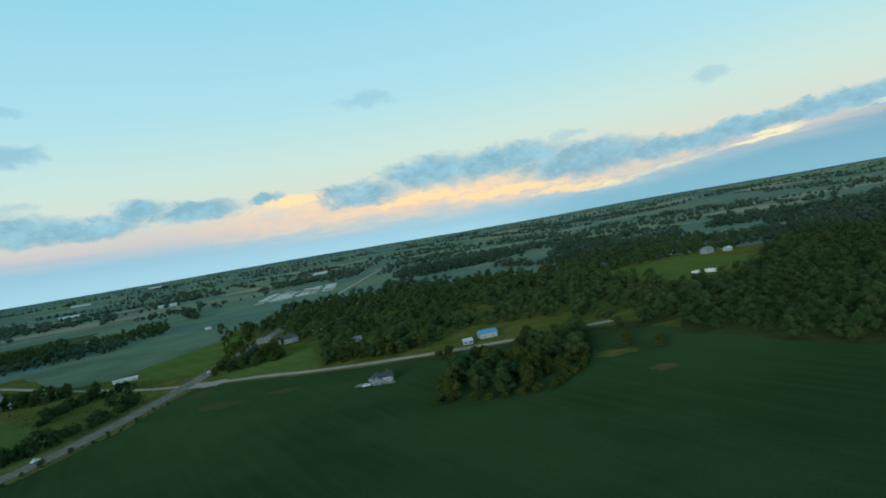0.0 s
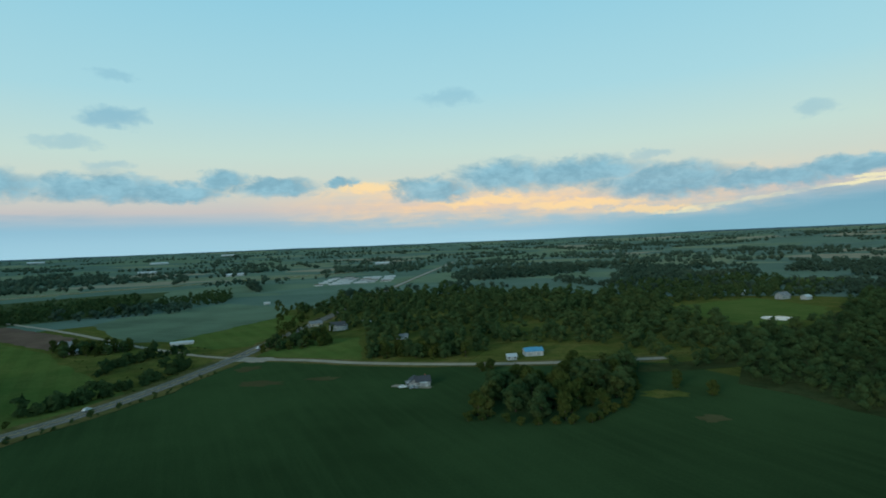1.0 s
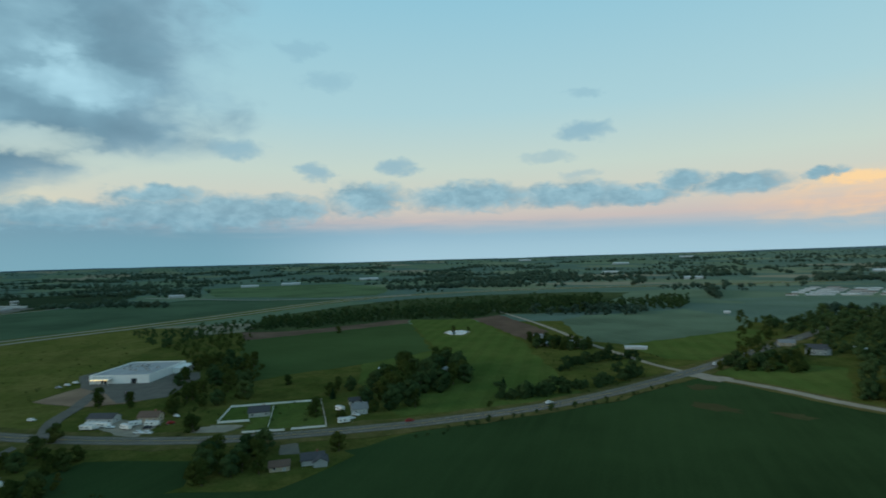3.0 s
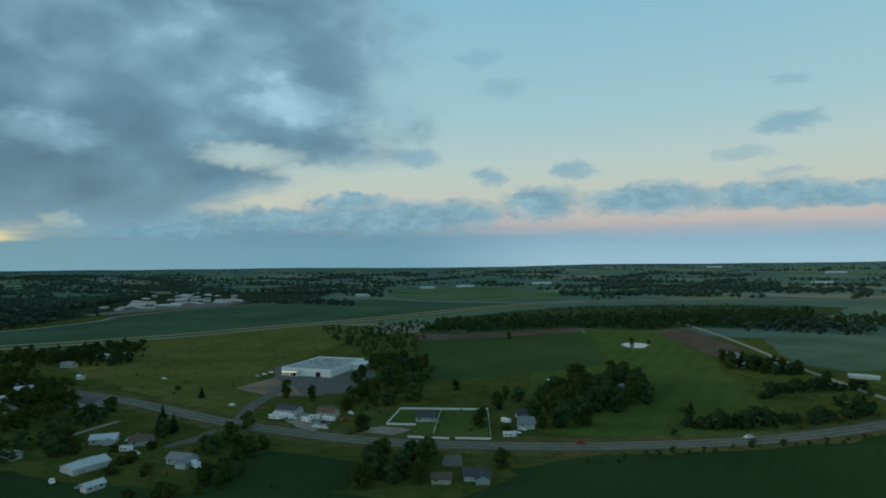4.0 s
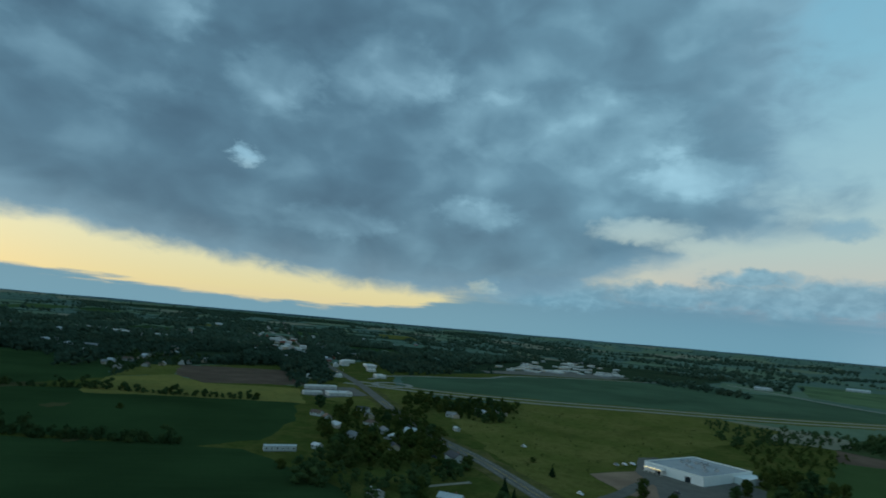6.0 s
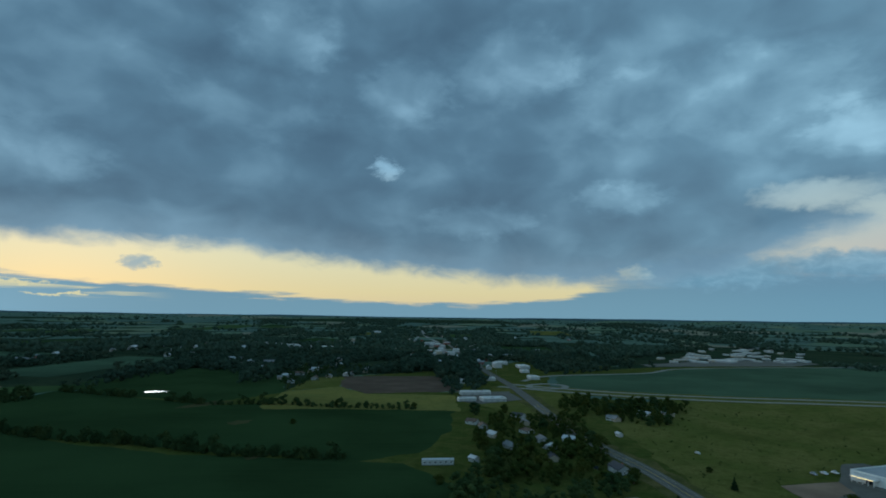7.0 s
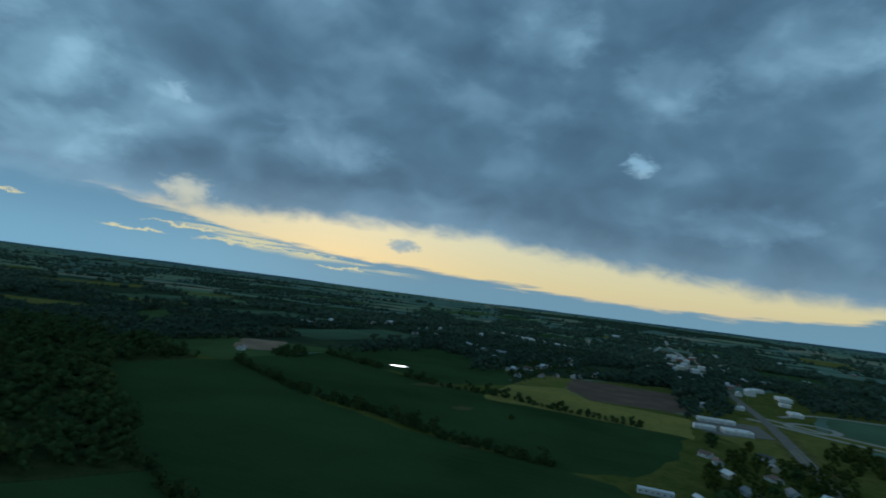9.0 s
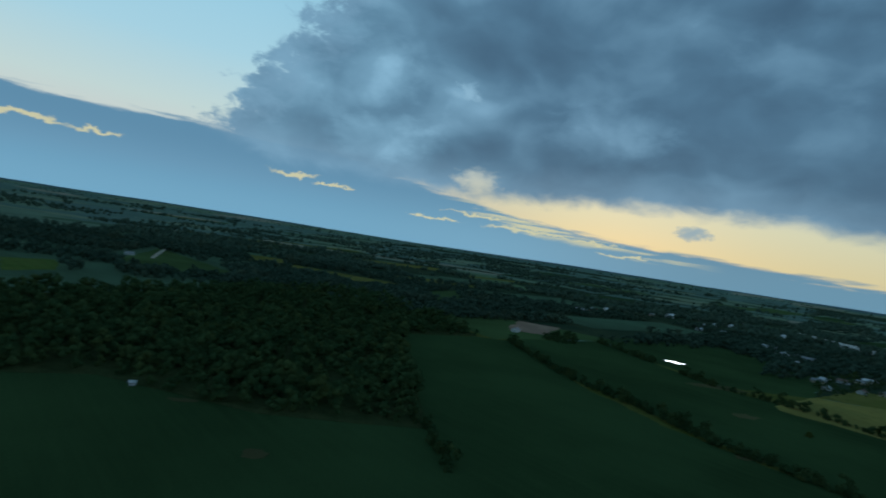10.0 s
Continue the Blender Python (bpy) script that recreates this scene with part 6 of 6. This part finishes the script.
for k, x, y, t, s, z in [(0, -322, 94, 40, 0, 0.22), (0, -318, 97, 42, 0, 0.22), (2, -328, 111, 80, 0, 0.22), (0, -340, 118, 10, 0, 0.22), (0, -349, 81, 38, 0, 0.22), (1, -354, 78, 40, 0, 0.22), (0, -344, 87, 45, 0, 0.22), (3, -328, 100, 44, 0, 0.22), (2, -236, 195, 63, 3, 0.37), (0, -205, 269, 74, 3, 0.37), (0, -263, 178, 70, 2, 0.22), (0, -267, 184, 20, 2, 0.22), (0, -294, -16, 15, 2, 0.22), (1, -281, -5, 60, 2, 0.22), (0, -394, 61, 30, 3, 0.22), (0, -490, 95, 34, 1, 0.22), (1, -485, 89, 34, 1, 0.22), (0, -495, 101, 34, 1, 0.22), (3, -427, 117, 20, 1, 0.22), (0, -50, 298, 15, 2, 0.22), (1, -44, 296, 12, 2, 0.22), (0, -312, 439, 30, 2, 0.22), (1, -357, 460, 50, 2, 0.22), (0, -510, 25, 40, 2, 0.22), (3, -435, -28, 60, 2, 0.22), (0, -318, 12, 30, 2, 0.22), (0, -342, 9, 80, 2, 0.22), (0, -181, 434, 88, 3, 0.37)]:
    park(k, x, y, t, s, z)


def trailer(x, y, turn, length, label):
    e = thing("camper_trailer", x, y, 0.2, turn, label, "trailer", "trailers in the yard")
    part("body", boxes((0, 0, 0.55, length, 2.3, 2.1), bevel=0.2), WHITE, e)
    part("roof", boxes((0, 0, 2.65, length - 0.3, 2.0, 0.12)), METAL_WHITE, e)
    part("roof_vent", boxes((length * 0.2, 0, 2.77, 0.6, 0.6, 0.2)), STEEL, e)
    part("drawbar", boxes((length / 2 + 0.6, 0, 0.5, 1.3, 0.15, 0.15)), STEEL, e)
    for u in (-0.3, 0.05):
        part("window", boxes((u * length, -1.16, 1.4, 1.0, 0.05, 0.6)), GLASS_DARK, e)
    for sgn in (-1, 1):
        bm = bmesh.new()
        rod(bm, (0, sgn * 1.0 - 0.12, 0.36), (0, sgn * 1.0 + 0.12, 0.36), 0.36, 0.36, 14)
        part("wheel", bm, RUBBER, e)
    return e


for x, y, t, n in [(-349, 78, 40, 7.5), (-354, 81, 44, 6.5), (-348, 85, 30, 7.0), (-338, 97, 70, 6.0), (-335, 92, 20, 6.5), (-331, 103, 45, 7.0), (-277, 195, 62, 6.0), (-282, 184, 10, 5.5), (-260, 172, 65, 6.0), (-324, 8, 60, 5.5), (-286, 35, 20, 6.0)]:
    trailer(x, y, t, n, "white camper trailer parked in a yard")
# lit roadside sign
sign = thing("roadside_sign", -444, -22, 0, 36, "lit yellow sign board on two posts by the highway", "sign")
part("board", boxes((0, 0, 1, 4.2, 0.25, 1.1)), WHITE, sign)
part("lamp_panel", boxes((0, 0, 1, 4.0, 0.03, 0.9), (0, 0, 1, 4.0, 0.03, 0.9)), LAMP, sign, "glowing yellow panel")
for u in (-1.6, 1.6):
    part("post", boxes((u, 0, -0.3, 0.18, 0.18, 1.5)), STEEL, sign)

# ---------- ponds ----------
def pond(x, y, rx, ry, turn, label):
    rng = random.Random(int(x))
    c, s = math.cos(radians(turn)), math.sin(radians(turn))
    for nm, mat, k, z in (("pond_bank", GRAVEL, 1.14, 0.125), ("pond", WATER, 1.0, 0.155)):
        bm = bmesh.new()
        rng = random.Random(int(x))
        ring = []
        for i in range(28):
            a = 2 * math.pi * i / 28
            q = k * (1 + rng.uniform(-0.1, 0.1))
            u, v = rx * q * math.cos(a), ry * q * math.sin(a)
            ring.append(bm.verts.new((x + u * c - v * s, y + u * s + v * c, z)))
        bm.faces.new(ring)
        tagged(part(nm, bm, mat), label if nm == "pond" else "pale bare bank round the pond", "pond", "", "structure")


pond(-470, 460, 20, 12, 135, "small pond shining with sky light on the mown grass")
pond(-540, -548, 12, 6, 140, "pale pond reflecting the bright sky")
pond(251, 505, 13, 15, 20, "pale pond on a grass paddock")

# ---------- far farms, works and town ----------
FAR_BARNS = [(-2086, 969, 70, 60), (-2094, 1142, 75, 70), (-2116, 1539, 60, 80), (-1771, 3110, 50, 90), (-397, 2423, 10, 80), (-1716, 3885, 20, 90), (-311, 806, 15, 8), (-1651, 560, 60, 40), (-2722, 3407, 40, 90), (-795, 1827, 30, 60), (-1354, 2283, 30, 70)]
for x, y, t, w in FAR_BARNS:
    barn(x, y, t, w, w * 0.3, min(5.5, 1.6 + 0.09 * w), 0.5 + 0.04 * w, WHITE_SIDING, METAL_WHITE, "long pale barn on a distant farm", doors=4)
for i in range(26):
    # rows of poultry barns along the highway
    x, y = -336 + 25 * (i % 6) - 6 * (i // 6) + 5 * (i % 2), 1170 + 62 * (i // 6) + 13 * (i % 6)
    barn(x, y, 8 + 4 * (i % 3), (18, 24, 20, 27)[i % 4], 8, 2.2, 0.8, WHITE_SIDING, (SHINGLE_BROWN, METAL_WHITE, METAL_WHITE, METAL_WHITE, SHINGLE_GREY)[i % 5], ("white poultry barn with brown roof", "long white poultry barn of the big farm", "long white poultry barn of the big farm", "long white poultry barn of the big farm", "white poultry barn with grey roof")[i % 5], doors=2)
house(328, 650, 30, 16, 10, 4.6, 3.0, GREY_SIDING, SHINGLE_GREY, "grey farmhouse beside a grass paddock")
small_house(346, 637, 30, 9, 7, 3.2, 2, WHITE_SIDING, METAL_WHITE, "white shed beside the paddock", "shed", "shed")
small_house(312, 710, 30, 10, 7, 3.2, 2, WHITE_SIDING, METAL_WHITE, "white shed at the wood edge", "shed", "shed")
house(-372, -646, 50, 14, 9, 3.4, 2.4, WHITE_SIDING, SHINGLE_GREY, "pale house beside the round copse")
barn(188, -1516, 20, 40, 16, 5, 3, WHITE_SIDING, METAL_WHITE, "pale barn of a distant southern farm", doors=3)
small_house(188, -1010, 20, 14, 9, 3.6, 2.2, GREY_SIDING, SHINGLE_GREY, "grey farm building beyond the dark wood")
small_house(-16, -271, 15, 3, 2.4, 1.8, 0.6, GREY_SIDING, METAL_WHITE, "small grey hut at the wood edge", "hut", "hut")
rnw = random.Random(19)
for i in range(64):
    # halls scattered along the works streets, thinning out behind
    u, v = rnw.random(), rnw.random() ** 1.6
    x, y = -1400 - 170 * u - 900 * v, -96 + 290 * u + 110 * v + rnw.uniform(-40, 40)
    w, d = rnw.choice([(40, 10), (24, 9), (32, 11), (18, 8), (14, 8)])
    hall(x, y, 52 + 90 * (i % 3 == 0), w, d, rnw.uniform(2.6, 4.2), "long grey factory hall with pale roof" if w > 30 else "small grey workshop with pale roof", METAL_WHITE if i % 3 else MEMBRANE, GREY_SIDING if i % 4 else TAN_SIDING, "factory_hall", 2, "factory", 3)
SHOPS = [(-715, -223, 56, 14, 4.8), (-674, -185, 40, 22, 5.0), (-660, -210, 30, 12, 4.5), (-925, -215, 40, 20, 5.0), (-1099, -287, 60, 26, 6.0), (-1017, -258, 30, 18, 5.0), (-984, -335, 30, 20, 5.0), (-870, -262, 28, 16, 5.0), (-818, -286, 34, 18, 5.0), (-1161, -348, 40, 22, 6.0)]
for x, y, w, d, h in SHOPS:
    hall(x, y, 128 if x > -750 else 30, w * 0.65, d * 0.7, h * 0.7, "low white flat-roofed shop by the highway", METAL_WHITE, WHITE_SIDING, "shop", 2, "shop", 4)
plot("car_park", [(-647, -187), (-699, -159), (-760, -196), (-717, -243), (-655, -221)], ASPHALT, "grey asphalt yard round the shops", 2.0, "car park")
plot("car_park", [(-1272, -88), (-1312, -107), (-1540, 26), (-1619, 136), (-1580, 235), (-1461, 175), (-1382, 66)], ASPHALT, "worn asphalt yard of the works", 4.0, "car park")
rnt = random.Random(77)
for i in range(16):
    t = (i + 0.5) / 16
    x, y = -690 - 260 * t + rnt.uniform(-12, 12), -462 - (25 + 90 * (i % 2)) * (0.5 + t * 0.6) + rnt.uniform(-10, 10)
    small_house(x, y, 28 + 90 * (i % 2), 11 + i % 3, 8, 3.0, 2.2, (WHITE_SIDING, TAN_SIDING, GREY_SIDING)[i % 3], (METAL_WHITE, SHINGLE_GREY, SHINGLE_BROWN)[i % 3], ("white", "tan", "grey")[i % 3] + " house on the edge of the town", "house", "town_house")
for i in range(120):
    if i < 60:
        t = rnt.uniform(0.0, 1.0) ** 1.3
        x, y = -1000 - 1500 * t, -330 - 790 * t
        s = 60 + 160 * t
        x, y = x + rnt.gauss(0, s * 0.5), y + rnt.gauss(0, s)
    else:
        x, y = rnt.uniform(-1900, -640), rnt.uniform(-1350, -560)
        if any(inside(p, x, y) for p in OPEN_LAND) or y > -380 + 0.4 * (x + 1000):
            continue
    k = rnt.randrange(4)
    big = rnt.random() < 0.22
    small_house(x, y, 28 + 90 * rnt.randrange(2), 30 if big else 13, 14 if big else 9, 7 if big else 4.5, 3.0, (WHITE_SIDING, TAN_SIDING, BRICK, WHITE_SIDING)[k], (METAL_WHITE, SHINGLE_GREY, SHINGLE_GREY, METAL_WHITE)[k], ("white", "tan", "brick", "white")[k] + " town building among trees", "house", "town_house")
rnc = random.Random(41)
for i in range(26):
    # shops and offices round the town centre
    t, q = rnc.random(), rnc.gauss(0, 1)
    x, y = -1180 - 760 * t + 40 * q, -470 - 400 * t + (50 + 30 * t) * rnc.gauss(0, 1)
    k = i % 4
    hall(x, y, 28, rnc.uniform(16, 34), rnc.uniform(12, 18), rnc.uniform(4.5, 8.5), ("white", "tan", "brick-red", "grey")[k] + " flat-roofed building in the town centre", METAL_WHITE if k != 2 else MEMBRANE, (WHITE_SIDING, TAN_SIDING, BRICK, GREY_SIDING)[k], "town_building", 1, "building", 3)
for i in range(22):
    # a long row of pale sheds and lots beside the far road
    t = (i + rnc.random()) / 22
    x, y = -1345 - 115 * t + rnc.gauss(0, 12), -770 - 530 * t
    hall(x, y, 78 + 6 * (i % 3), rnc.uniform(18, 44), rnc.uniform(10, 16), rnc.uniform(4.0, 6.0), "low pale shed in the row beside the far road", METAL_WHITE if i % 3 else MEMBRANE, WHITE_SIDING if i % 2 else GREY_SIDING, "storage_shed", 1, "shed", 2)
plot("car_park", [(-1310, -760), (-1345, -740), (-1480, -1290), (-1430, -1300)], CONCRETE, "pale concrete lots along the far road", 5.0, "car park", 40.0)
tagged(ribbon("main_street", smooth_line([(-1000, -360), (-1300, -530), (-1965, -887), (-2272, -1079), (-3000, -1500)]), 16, 0.45, CONCRETE, thick=0.4), "pale main street running through the town", "road", "", "structure")
for i in range(14):
    t = i / 13
    x, y = -860 - 1500 * t, -245 - 800 * t + (14 if i % 2 else -14)
    lamp = thing("street_lamp", x, y, land(x, y), 30, "tall steel street lamp with lit head", "street lamp", "street lamps of the town")
    bm = bmesh.new()
    rod(bm, (0, 0, -0.3), (0, 0, 9), 0.14, 0.09, 8)
    rod(bm, (0, 0, 9), (1.6, 0, 9.5), 0.07, 0.06, 6)
    part("pole", bm, STEEL, lamp)
    part("lamp_head", boxes((2.0, 0, 9, 1.4, 0.7, 0.25), bevel=0.08), LAMP, lamp, "glowing warm lamp head")
